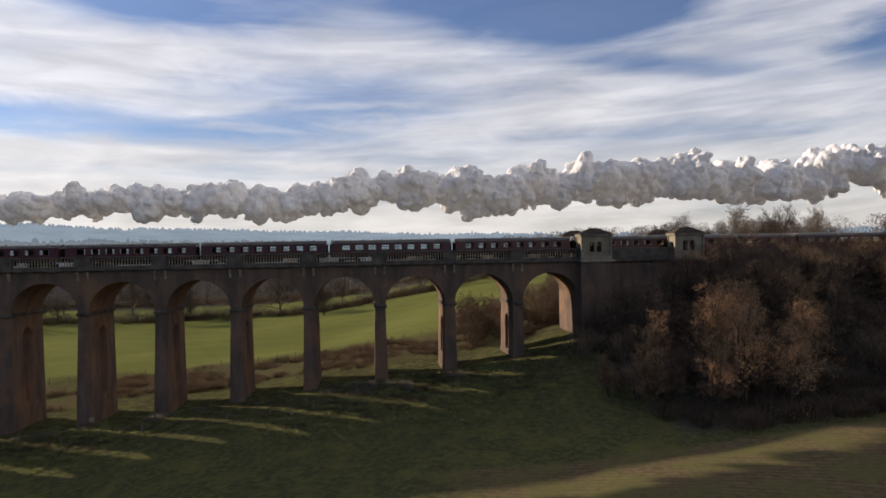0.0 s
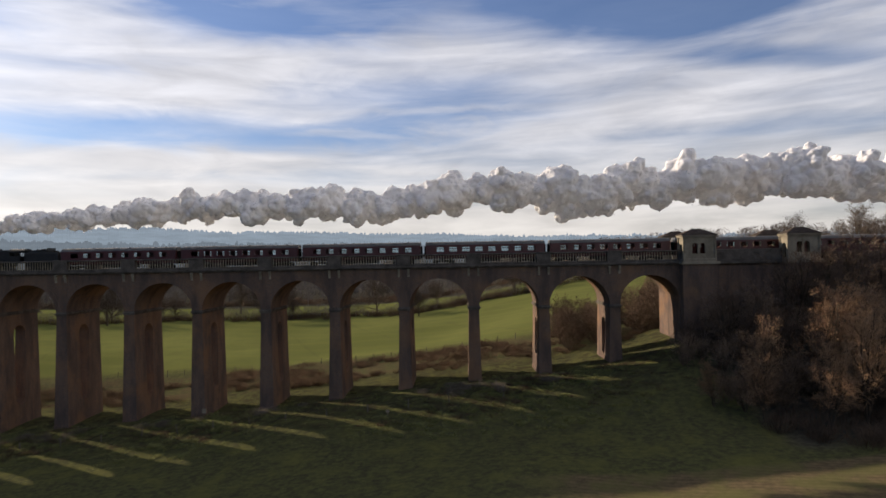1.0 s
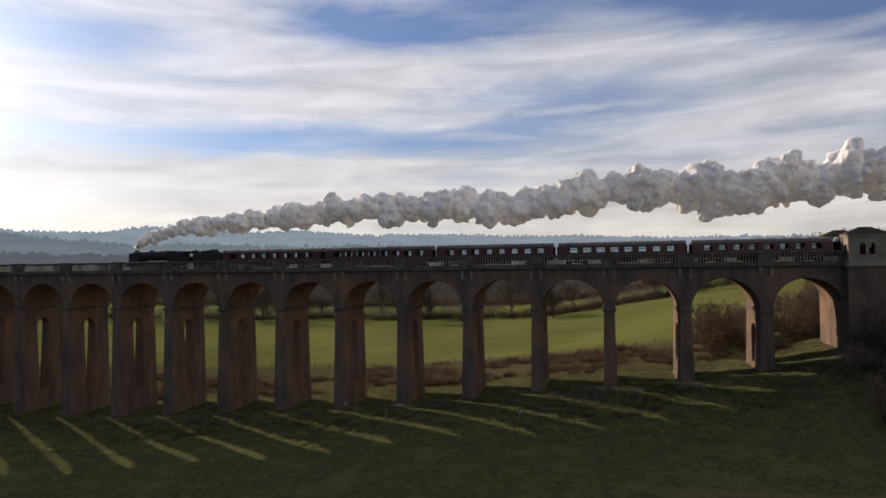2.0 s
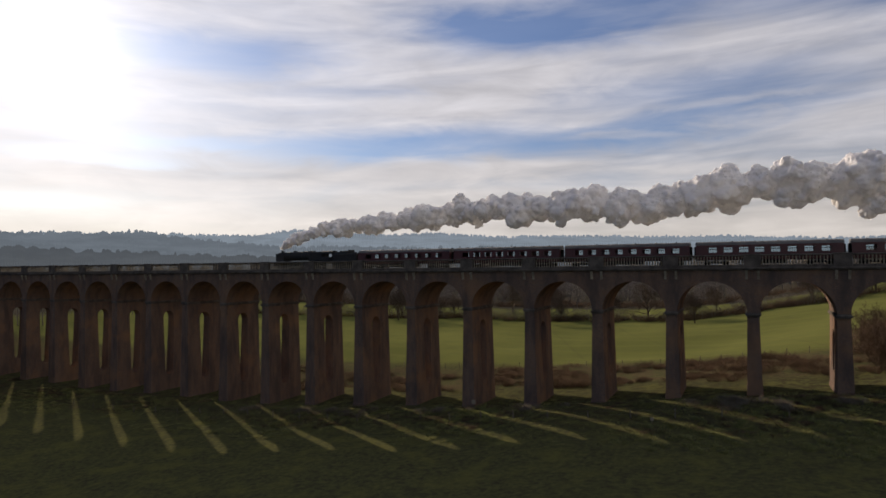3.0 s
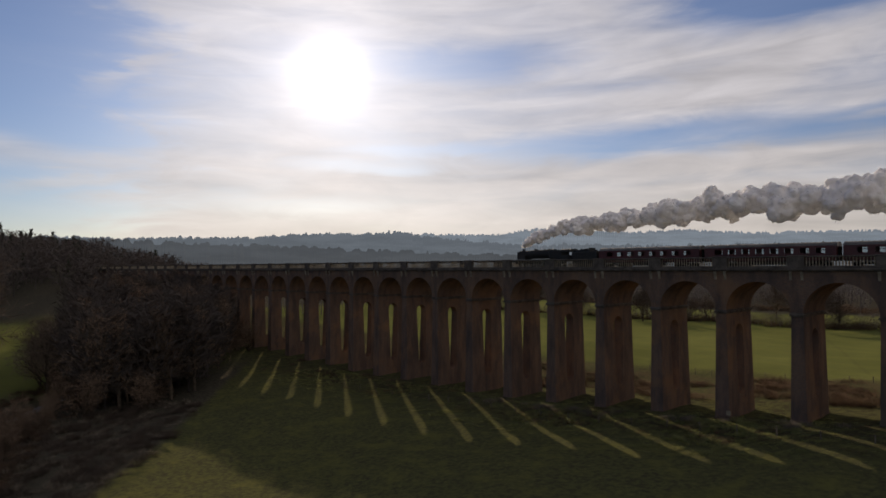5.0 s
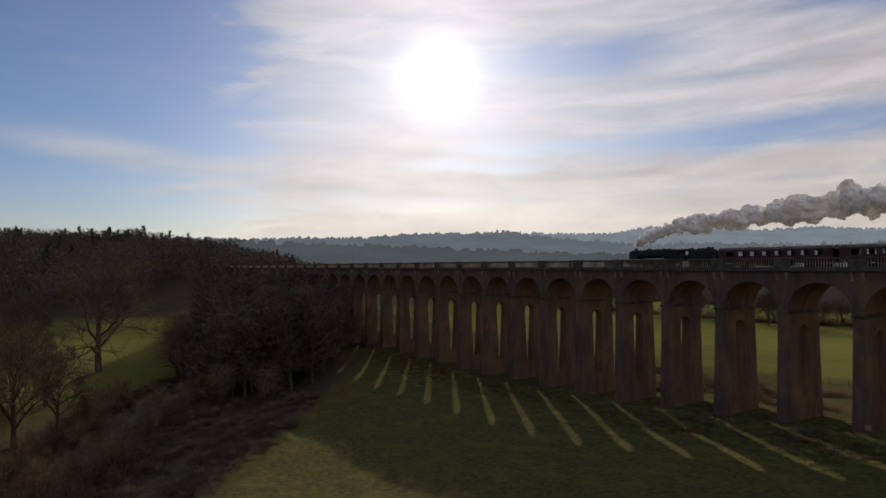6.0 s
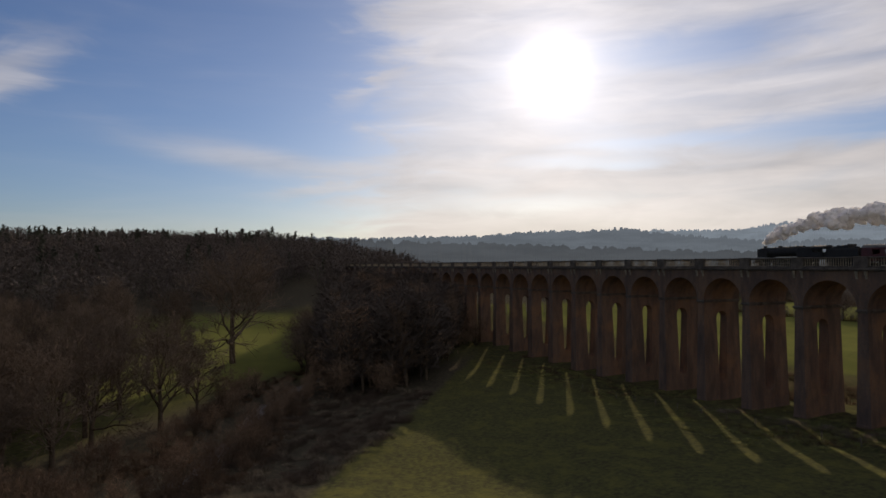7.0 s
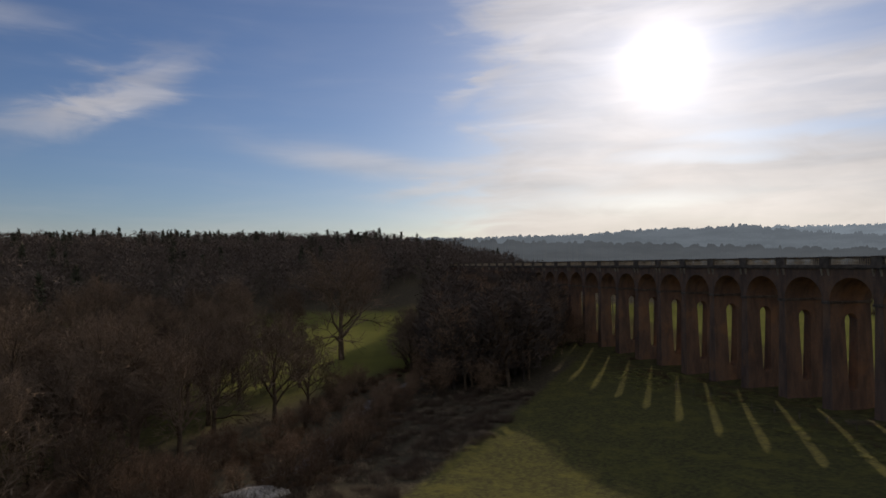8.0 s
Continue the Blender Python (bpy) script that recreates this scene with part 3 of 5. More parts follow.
def build_viaduct():
    via = thing("viaduct", "long red-brick railway viaduct with pierced piers and stone balustrade", "viaduct", pose(0, 0, 0))
    arch = mesh_of("arch", arch_mesh(), BRICK)
    rings = [mesh_of("arch_ring", arch_ring_mesh(*ys), BRICK) for ys in ((-0.06, 0.02), (WIDTH - 0.02, WIDTH + 0.06))]
    impost = mesh_of("impost", impost_mesh(), DARK_STONE)
    bracket = mesh_of("bracket", bracket_mesh(), STONE)
    baluster = mesh_of("baluster", baluster_mesh(), STONE)
    for k in range(FIRST, LAST + 1):
        x = -PITCH * k
        foot = height(x, MID)
        pier = part("pier", pier_mesh(min(foot, 11.0)), BRICK, via)
        pier.location.x = x
        o = part("impost", impost, None, pier)
        # a footing course where the pier meets the ground
        bm = bmesh.new()
        hw, hd = half_width(foot) + 0.08, half_depth(foot) + 0.08
        box(bm, -hw, hw, MID - hd, MID + hd, foot - 1.2, foot + 0.30, 0.05)
        part("footing", bm, BRICK, pier)
    for k in range(FIRST, LAST + 2):
        x = -PITCH * k
        o = part("arch", arch, None, via)
        o.location.x = x
        for ring in rings:
            part("arch_ring", ring, None, o)
    # brackets in pairs over each pier, both faces
    for k in range(FIRST, LAST + 1):
        for s in (-0.78, 0.78):
            part("bracket", bracket, None, via, "pale stone corbel").location.x = -PITCH * k + s
            o = part("bracket", bracket, None, via, "pale stone corbel")
            o.location, o.rotation_euler.z = (-PITCH * k + s, WIDTH, 0), math.pi
    x0 = -PITCH * (LAST + 1) - 2
    for y, s in ((0.0, 1), (WIDTH, -1)):
        # cornice, plinth and coping in lengths of one bay
        for k in range(LAST + 1):
            a, b = -PITCH * (k + 1) + 0.004, (-PITCH * k - 0.004 if k else -0.6)
            bm = bmesh.new()
            box(bm, a, b, y - s * 0.22, y + s * 0.5, 26.3, 26.46, 0.03)
            box(bm, a, b, y - s * 0.48, y + s * 0.5, 26.46, 26.74, 0.05)
            part("cornice", bm, DARK_STONE, via, "soot-dark stone cornice")
            bm = bmesh.new()
            box(bm, a, b, y - s * 0.16, y + s * 0.36, 26.74, 27.12, 0.03)
            part("parapet_plinth", bm, DARK_STONE, via)
            bm = bmesh.new()
            box(bm, a, b, y - s * 0.20, y + s * 0.40, 28.36, 28.62, 0.05)
            part("coping", bm, DARK_STONE, via)
        for k in range(LAST + 1):
            bm = bmesh.new()
            c = -PITCH * k
            box(bm, c - BAY_EDGE, c + (BAY_EDGE if k else -0.6), y - s * 0.26, y + s * 0.46, 26.72, 28.52, 0.04)
            box(bm, c - BAY_EDGE - 0.1, c + (BAY_EDGE + 0.1 if k else -0.6), y - s * 0.30, y + s * 0.50, 28.48, 28.70, 0.05)
            part("parapet_pedestal", bm, DARK_STONE, via)
    # balusters: those nearest stand singly, the rest bay by bay
    gap = (PITCH - 2 * BAY_EDGE) / PER_BAY
    for side, y in ((0, 0.10), (1, WIDTH - 0.10)):
        for k in range(LAST + 1):
            if side == 0 and k < 14:
                for i in range(PER_BAY):
                    part("baluster", baluster, None, via).location = (-PITCH * (k + 1) + BAY_EDGE + gap * (i + 0.5), y, 0)
            else:
                verts, faces = [], []
                src = [v.co.copy() for v in baluster.vertices]
                polys = [tuple(p.vertices) for p in baluster.polygons]
                for i in range(PER_BAY):
                    off = len(verts)
                    dx = -PITCH * (k + 1) + BAY_EDGE + gap * (i + 0.5)
                    verts += [(v.x + dx, v.y + y, v.z) for v in src]
                    faces += [tuple(a + off for a in p) for p in polys]
                tagged(part("balustrade_panel", shape("balustrade_panel", verts, faces, STONE), None, via), kind="stuff")
    # deck and track bed
    bm = bmesh.new()
    box(bm, x0, 60, 0.42, WIDTH - 0.42, 26.0, 26.455)
    part("deck", bm, BRICK, via)
    return via


build_viaduct()


def abutment():
    ab = thing("abutment", "broad red-brick viaduct abutment sunk into the wooded bank", "abutment", pose(0, 0, 0))
    bm = bmesh.new()
    box(bm, -0.98, 24.0, 0.02, WIDTH - 0.02, 2.0, 26.0)
    part("wall", bm, BRICK, ab)
    for s, y in ((1, 0.0), (-1, WIDTH)):
        for x in (-0.6, 15.6):
            bm = bmesh.new()
            box(bm, x - 0.3, x + 5.3, y - s * 1.5, y + s * 0.4, 2.0, 26.3)
            part("buttress", bm, BRICK, ab)
            bm = bmesh.new()
            box(bm, x - 0.5, x + 5.5, y - s * 1.75, y + s * 0.6, 26.3, 26.75, 0.06)
            part("cornice", bm, STONE, ab, "pale stone cornice")
        bm = bmesh.new()
        box(bm, 4.7, 15.2, y - s * 0.4, y + s * 0.4, 26.3, 26.74, 0.05)
        box(bm, 4.7, 15.2, y - s * 0.2, y + s * 0.36, 26.74, 28.62, 0.05)
        part("parapet", bm, DARK_STONE, ab)
        bm = bmesh.new()
        box(bm, 21.9, 60.0, y - s * 0.2, y + s * 0.36, 23.0, 28.0, 0.05)
        part("wing_wall", bm, BRICK, ab)
    bm = bmesh.new()
    box(bm, -420 - 14, -PITCH * 37 + 0.98, 0.02, WIDTH - 0.02, -2.0, 26.0)
    far = thing("abutment", "red-brick abutment at the far wooded end", "abutment", pose(0, 0, 0))
    part("wall", bm, BRICK, far)


abutment()


def pavilion_wall(bm, length, z0, z1, openings, thick, m):
    """A wall along x from 0 to length with round-headed openings (centre, half width, sill, springing)."""
    def solid(a, b, lo, hi):
        if b - a > 1e-3 and hi - lo > 1e-3:
            bmesh.ops.create_cube(bm, size=1.0, matrix=m @ Matrix.LocRotScale(((a + b) / 2, thick / 2, (lo + hi) / 2), None, (b - a, thick, hi - lo)))
    edge = 0.0
    for c, w, sill, spring in openings:
        solid(edge, c - w, z0, z1)
        solid(c - w, c + w, z0, sill)
        # the head: strips between the arc and the wall's top
        steps = 8
        for i in range(steps):
            a0, a1 = c - w + 2 * w * i / steps, c - w + 2 * w * (i + 1) / steps
            mid = (a0 + a1) / 2 - c
            solid(a0, a1, spring + math.sqrt(max(w * w - mid * mid, 0)), z1)
        edge = c + w
    solid(edge, length, z0, z1)


def build_pavilion(x, y, s, label):
    """An open stone pavilion, 5.4 m long, its outer wall at y; s = 1 where the deck lies towards +y."""
    pav = thing("pavilion", label, "pavilion", pose(x, y, 26.75, 0, 0, 0 if s > 0 else 180), group="pavilions at the viaduct's end")
    long, deep, top = 4.9, 2.5, 3.75
    ox = 0.0 if s > 0 else -long
    def wall(length, openings, m):
        bm = bmesh.new()
        pavilion_wall(bm, length, 0.0, top, openings, 0.35, m)
        return bm
    duo = [(1.75, 0.42, 1.25, 2.5), (2.95, 0.42, 1.25, 2.5)]
    part("outer_wall", wall(long, duo, pose(ox, 0, 0)), STONE, pav)
    part("inner_wall", wall(long, [(1.1, 0.5, 0.02, 2.5), (2.45, 0.5, 0.02, 2.5), (3.8, 0.5, 0.02, 2.5)], pose(ox, deep - 0.35, 0)), STONE, pav)
    for dx in (0.35, long):
        part("side_wall", wall(deep - 0.704, [((deep - 0.704) / 2, 0.55, 0.02, 2.2)], pose(ox + dx, 0.352, 0, 0, 0, 90)), STONE, pav)
    for dx in (0.0, long):
        for dy in (0.0, deep):
            bm = bmesh.new()
            box(bm, ox + dx - 0.14, ox + dx + 0.14, dy - 0.14, dy + 0.14, 0.0, top, 0.02)
            part("pilaster", bm, STONE, pav)
    bm = bmesh.new()
    box(bm, ox - 0.16, ox + long + 0.16, -0.16, deep + 0.16, 0.0, 0.45, 0.04)
    part("plinth", bm, STONE, pav)
    bm = bmesh.new()
    box(bm, ox - 0.22, ox + long + 0.22, -0.22, deep + 0.22, top, top + 0.2, 0.03)
    box(bm, ox - 0.32, ox + long + 0.32, -0.32, deep + 0.32, top + 0.2, top + 0.42, 0.05)
    part("entablature", bm, STONE, pav)
    bm = bmesh.new()
    zb, zt, o = top + 0.42, top + 1.45, 0.42
    low = [bm.verts.new(v) for v in ((ox - o, -o, zb), (ox + long + o, -o, zb), (ox + long + o, deep + o, zb), (ox - o, deep + o, zb))]
    a, b = bm.verts.new((ox + 1.7, deep / 2, zt)), bm.verts.new((ox + long - 1.7, deep / 2, zt))
    for f in ((low[0], low[1], b, a), (low[1], low[2], b), (low[2], low[3], a, b), (low[3], low[0], a), low[::-1]):
        bm.faces.new(f)
    part("roof", bm, SLATE, pav, "low hipped dark tile roof")
    return pav


for px in (-0.7, 15.5):
    build_pavilion(px, -1.5, 1, "pale stone pavilion with round-headed openings and hipped roof")
    build_pavilion(px, WIDTH + 1.5, -1, "pale stone pavilion with round-headed openings and hipped roof")


# ---- track ----
RAIL_TOP = 26.88
TRACKS = (3.15, 6.65)


def build_track(y):
    tr = thing("railway_track", "steel rails on concrete sleepers in grey ballast", "track", pose(0, y, RAIL_TOP - 27.15), group="two tracks over the viaduct", kind="structure")
    bm = bmesh.new()
    prism(bm, [(-1.74, 26.73), (1.74, 26.73), (1.35, 26.93), (-1.35, 26.93)], -430, 320, axis="x")
    part("ballast_bed", bm, BALLAST, tr)
    for s in (-0.7525, 0.7525):
        bm = bmesh.new()
        prism(bm, [(s - 0.07, 26.99), (s + 0.07, 26.99), (s + 0.02, 27.02), (s + 0.035, 27.11), (s + 0.03, 27.15), (s - 0.03, 27.15), (s - 0.035, 27.11), (s - 0.02, 27.02)], -430, 320, axis="x")
        part("rail", bm, RAIL, tr)
    verts, faces = [], []
    quads = [(0, 1, 3, 2), (4, 6, 7, 5), (0, 4, 5, 1), (2, 3, 7, 6), (0, 2, 6, 4), (1, 5, 7, 3)]
    for i in range(1140):
        x = -428 + i * 0.65
        o = len(verts)
        verts += [(x + a, b, c) for a in (-0.13, 0.13) for b in (-1.25, 1.25) for c in (26.85, 26.99)]
        faces += [tuple(v + o for v in q) for q in quads]
    tagged(part("sleepers", shape("sleepers", verts, faces, SLEEPER), None, tr), kind="stuff")


for ty in TRACKS:
    build_track(ty)


# ---- bare trees ----


class Wood:
    """Collects the tubes and twigs of bare trees."""

    def __init__(self, seed):
        self.rng = random.Random(seed)
        self.limbs, self.limb_faces = [], []
        self.twigs, self.twig_faces = [], []

    def limb(self, points, radii, sides):
        """A tapered tube through points."""
        start = len(self.limbs)
        for i, (p, r) in enumerate(zip(points, radii)):
            ahead = (points[min(i + 1, len(points) - 1)] - points[max(i - 1, 0)]).normalized()
            u = ahead.orthogonal().normalized()
            v = ahead.cross(u)
            for j in range(sides):
                a = 2 * math.pi * j / sides
                self.limbs.append(p + u * (r * math.cos(a)) + v * (r * math.sin(a)))
        for i in range(len(points) - 1):
            for j in range(sides):
                a, b = start + i * sides + j, start + i * sides + (j + 1) % sides
                self.limb_faces.append((a, b, b + sides, a + sides))

    def twig(self, p, way, length, width):
        side = way.cross(Vector((self.rng.gauss(0, 1), self.rng.gauss(0, 1), self.rng.gauss(0, 1)))).normalized() * width
        o = len(self.twigs)
        bend = Vector((self.rng.gauss(0, 1), self.rng.gauss(0, 1), self.rng.gauss(0, 1) + 0.4)) * (length * 0.12)
        self.twigs += [p - side, p + side, p + way * length * 0.55 + bend + side * 0.6, p + way * length + bend * 1.4]
        self.twig_faces += [(o, o + 1, o + 2), (o, o + 2, o + 3)]

    def branch(self, p, way, length, radius, level, plan):
        rng = self.rng
        deepest = len(plan) - 1
        count = 5 if level == 0 else 4 if level == 1 else 3
        points, radii = [p.copy()], [radius]
        w = way.copy()
        for i in range(count):
            w = (w + Vector((rng.gauss(0, 1), rng.gauss(0, 1), rng.gauss(0, 1))) * (0.07 if level == 0 else 0.2) + Vector((0, 0, 0.05 if level else 0.02))).normalized()
            points.append(points[-1] + w * (length / count))
            radii.append(radius * (1 - 0.72 * (i + 1) / count))
        if level < deepest:
            self.limb(points, radii, (6, 5, 4, 3)[min(level, 3)])
        number, reach, first = plan[level]
        if level == deepest:
            self.twig(p, way, length, max(radius, 0.012))
            for i in range(number):
                f = rng.uniform(0.15, 1.0)
                q = p + way * (length * f)
                d = (way + Vector((rng.gauss(0, 0.6), rng.gauss(0, 0.6), rng.gauss(0, 0.5)))).normalized()
                self.twig(q, d, length * rng.uniform(0.5, 0.95), 0.014)
            return
        spin = rng.uniform(0, 6.28)
        for i in range(number):
            f = first + (1 - first) * (i + rng.random()) / number
            s = min(int(f * count), count - 1)
            q = points[s].lerp(points[s + 1], f * count - s)
            along = (points[s + 1] - points[s]).normalized()
            u = along.orthogonal().normalized()
            v = along.cross(u)
            spin += 2.4 + rng.uniform(-0.4, 0.4)
            out = u * math.cos(spin) + v * math.sin(spin)
            lean = rng.uniform(0.55, 1.0) * (1.15 - 0.5 * f)
            d = (along * math.cos(lean) + out * math.sin(lean)).normalized()
            r = radius * (1 - 0.72 * f) * 0.6
            self.branch(q, d, length * reach * rng.uniform(0.75, 1.15) * (1.1 - 0.45 * f), max(r, 0.012), level + 1, plan)

    def meshes(self, twig_material):
        return shape("trunk", self.limbs, self.limb_faces, BARK, True), shape("crown", self.twigs, self.twig_faces, twig_material)


def tree_kind(seed, tall, girth, plan, stems=1, splay=0.3, twig_material=None):
    w = Wood(seed)
    for i in range(stems):
        a = w.rng.uniform(0, 6.28)
        lean = splay * w.rng.uniform(0.4, 1.2) if stems > 1 else 0.05
        way = Vector((math.cos(a) * lean, math.sin(a) * lean, 1)).normalized()
        foot = Vector((math.cos(a), math.sin(a), 0)) * (0.35 * w.rng.random() if stems > 1 else 0)
        w.branch(foot + Vector((0, 0, -0.4)), way, tall * w.rng.uniform(0.8, 1.0), girth, 0, plan)
    return w.meshes(twig_material or TWIG)


OAKS = [tree_kind(11 + i, 9.5, 0.38, [(12, 0.88, 0.24), (8, 0.56, 0.22), (6, 0.52, 0.2), (9, 0.55, 0)], twig_material=OAK_TWIG) for i in range(3)]
TALL = [tree_kind(31 + i, 12.5, 0.24, [(14, 0.36, 0.22), (7, 0.55, 0.2), (5, 0.55, 0.2), (5, 0.5, 0)]) for i in range(3)]
SHRUBS = [tree_kind(51 + i, 6.5, 0.09, [(7, 0.5, 0.15), (6, 0.55, 0.15), (5, 0.5, 0)], stems=7, splay=0.42) for i in range(4)]
PALE_TWIG = speckled("pale_willow_twigs", (0.215, 0.128, 0.074), (0.38, 0.24, 0.138), 0.35, 5.0, 0.95, per_object=0.5)
WILLOWS = [tree_kind(71 + i, 11.5, 0.15, [(11, 0.38, 0.22), (6, 0.52, 0.2), (5, 0.52, 0.2), (5, 0.55, 0)], stems=4, splay=0.22, twig_material=PALE_TWIG) for i in range(3)]
made_trees = {}


def plant(kinds, index, name, label, category, x, y, size, group="", sink=0.0):
    key = (name, id(kinds), index)
    m = pose(x, y, height(x, y) - sink, 0, 0, (index * 77 + x * 13 + y * 7) % 360)
    if key not in made_trees:
        ob = thing(name, label, category, m, group)
        trunk, crown = kinds[index]
        part("trunk", trunk, None, ob)
        part("crown", crown, None, ob)
        made_trees[key] = ob
    else:
        ob = copy_thing(made_trees[key], m)
        tagged(ob, label, category, group)
    ob.scale = (size, size, size)
    return ob


def scatter(rng, count, x0, x1, y0, y1, gap):
    """Random places no closer than gap."""
    spots, tries = [], 0
    while len(spots) < count and tries < 6000:
        tries += 1
        p = (rng.uniform(x0, x1), rng.uniform(y0, y1))
        if all((p[0] - q[0]) ** 2 + (p[1] - q[1]) ** 2 > gap * gap for q in spots):
            spots.append(p)
    return spots


def plant_all():
    rng = random.Random(7)
    # the wooded bank before the abutment
    for i, (x, y) in enumerate(scatter(rng, 90, 3, 95, -27, -2.5, 2.7)):
        plant(SHRUBS, i % 4, "bare_shrub", "leafless brown thicket shrub on the railway bank", "shrub", x, y, rng.uniform(0.75, 1.2) * (0.75 + 0.02 * (y + 27)), "shrubs on the bank")
    for i, (x, y) in enumerate(scatter(rng, 30, 8, 105, -19, -3, 4.5)):
        plant(TALL, i % 3, "bare_tree", "slim leafless tree on the wooded railway bank", "tree", x, y, rng.uniform(0.6, 0.85) + 0.002 * x, "trees on the bank")
    for i, (x, y, s) in enumerate(((0, -26, 0.62), (6, -29, 0.85), (11, -28, 1.12), (16, -30, 0.8), (9, -22, 1.2), (14, -20, 1.15), (3, -20, 0.8), (26, -18, 1.0), (21, -26, 0.9), (50, -22, 1.2), (58, -20, 1.3), (66, -14, 1.25), (44, -16, 1.05), (-4, -21, 0.5))):
        plant(WILLOWS, i % 3, "bare_willow", "pale brown many-stemmed bare willow on the bank", "tree", x, y, s, "willows on the bank")
    for i, (x, y) in enumerate(scatter(rng, 22, -4, 7, -24, -3, 2.2)):
        plant(SHRUBS, i % 4, "bare_shrub", "dark leafless scrub at the abutment's foot", "shrub", x, y, rng.uniform(0.45, 0.8), "shrubs at the abutment")
    # far side of the line
    for i, (x, y) in enumerate(scatter(rng, 20, 0, 130, 20, 62, 7)):
        plant(OAKS, i % 3, "bare_tree", "leafless spreading tree beyond the railway", "tree", x, y, rng.uniform(0.6, 0.95), "trees beyond the line")
    for i, (x, y) in enumerate(scatter(rng, 66, -17, 14, 15, 52, 2.5)):
        plant(SHRUBS, i % 4, "bare_shrub", "leafless brown thicket shrub behind the arches", "shrub", x, y, rng.uniform(0.6, 1.1), "shrubs behind the arches", 0.4)
    # parkland by the river
    for i, (x, y, s) in enumerate(((-166, -103, 1.2), (-153, -128, 1.45), (-237, -83, 2.1), (-190, -111, 1.2), (-182, -121, 1.15), (-160, -114, 1.0), (-212, -66, 1.1), (-222, -62, 1.1),
                                   (-150, -143, 1.4), (-172, -152, 1.4), (-205, -142, 1.3), (-255, -122, 1.2), (-270, -150, 1.2), (-290, -98, 1.1), (-230, -165, 1.2),
                                   (-146, -118, 1.1), (-140, -134, 1.2), (-170, -135, 1.3), (-178, -96, 0.9), (-200, -97, 1.0), (-215, -120, 1.2), (-195, -128, 1.2), (-186, -138, 1.3),
                                   (-240, -135, 1.2), (-222, -106, 1.0), (-262, -98, 1.0))):
        plant(OAKS, i % 3, "oak_tree", "bare spreading oak on the pasture by the river", "tree", x, y, s * 1.25, "oaks on the pasture")
    for i, (x, y) in enumerate(scatter(rng, 34, -185, -118, -178, -122, 7)):
        plant(OAKS if i % 3 else TALL, i % 3, "riverside_tree", "dark leafless tree crowding the river bank", "tree", x, y, rng.uniform(0.9, 1.35), "trees on the river bank")
    spots = []
    for px, py in scatter(rng, 110, 112, 290, 182.0, 203, 0.0):
        a = radians(py)
        q = (-36 + px * math.cos(a), -104 + px * math.sin(a))
        if float(river_gap(*q)) > 6 and all(math.hypot(q[0] - b[0], q[1] - b[1]) > 12 for b in spots):
            spots.append(q)
    for i, (x, y) in enumerate(spots):
        plant(OAKS, i % 3, "oak_tree", "dark bare oak crowding the valley side", "tree", x, y, rng.uniform(1.15, 1.6), "oaks on the valley side")
    # the tall dark clump before the far arches
    def in_clump(x, y, low=0.25, high=0.455):
        reach = -(x + 33)
        clear_of_meadow = (x + 146) * 0.552 + (y + 61) * 0.834 < -5 or y > -12
        return low * reach < y + 104 < high * reach and clear_of_meadow
    spots = [p for p in scatter(rng, 260, -305, -184, -76, 6, 4.6) if in_clump(*p)]
    for i, (x, y) in enumerate(spots):
        plant(TALL, i % 3, "bare_tree", "tall leafless tree in the dark clump by the viaduct", "tree", x, y, rng.uniform(1.35, 1.75), "trees before the far arches")
    for i, (x, y) in enumerate(p for p in scatter(rng, 90, -300, -180, -80, 2, 4.5) if in_clump(*p, 0.2, 0.465)):
        plant(SHRUBS, i % 4, "bare_shrub", "leafless undergrowth shrub in the dark clump", "shrub", x, y, rng.uniform(0.8, 1.4), "shrubs before the far arches")
    # scrub in front of the last piers that show
    for i, (x, y) in enumerate(scatter(rng, 14, -256, -230, -14, -4, 4)):
        plant(SHRUBS, i % 4, "bare_shrub", "leafless shrub at the foot of the far piers", "shrub", x, y, rng.uniform(0.8, 1.6), "shrubs at the far piers")
    # thicket along the river
    spots = [p for p in scatter(rng, 400, -200, -118, -150, -60, 3.4) if 3.6 < float(river_gap(*p)) < 10]
    for i, (x, y) in enumerate(spots):
        plant(SHRUBS, i % 4, "bare_shrub", "leafless shrub on the river bank", "shrub", x, y, rng.uniform(0.5, 1.0), "shrubs by the river")
    # hedgerow trees across the far field
    for i in range(24):
        x = -300 + i * 13.5 + rng.uniform(-8, 8)
        plant(OAKS, i % 3, "bare_tree", "leafless hedgerow tree across the green field", "tree", x, hedge_line(x) + rng.choice((0.0, 1.0, 2.0, 22.0)) + rng.uniform(-1, 3), rng.uniform(0.7, 1.2), "hedgerow trees")
    for x, y, s in ((-172, 140, 1.0), (-112, 144, 1.1), (-52, 136, 0.8)):
        plant(OAKS, 1, "oak_tree", "bare spreading oak on the far green field", "tree", x, y, s, "oaks on the far field")


def hedge_line(x):
    return 152 + 0.04 * (x + 120) + 4 * math.sin(x * 0.03)


plant_all()


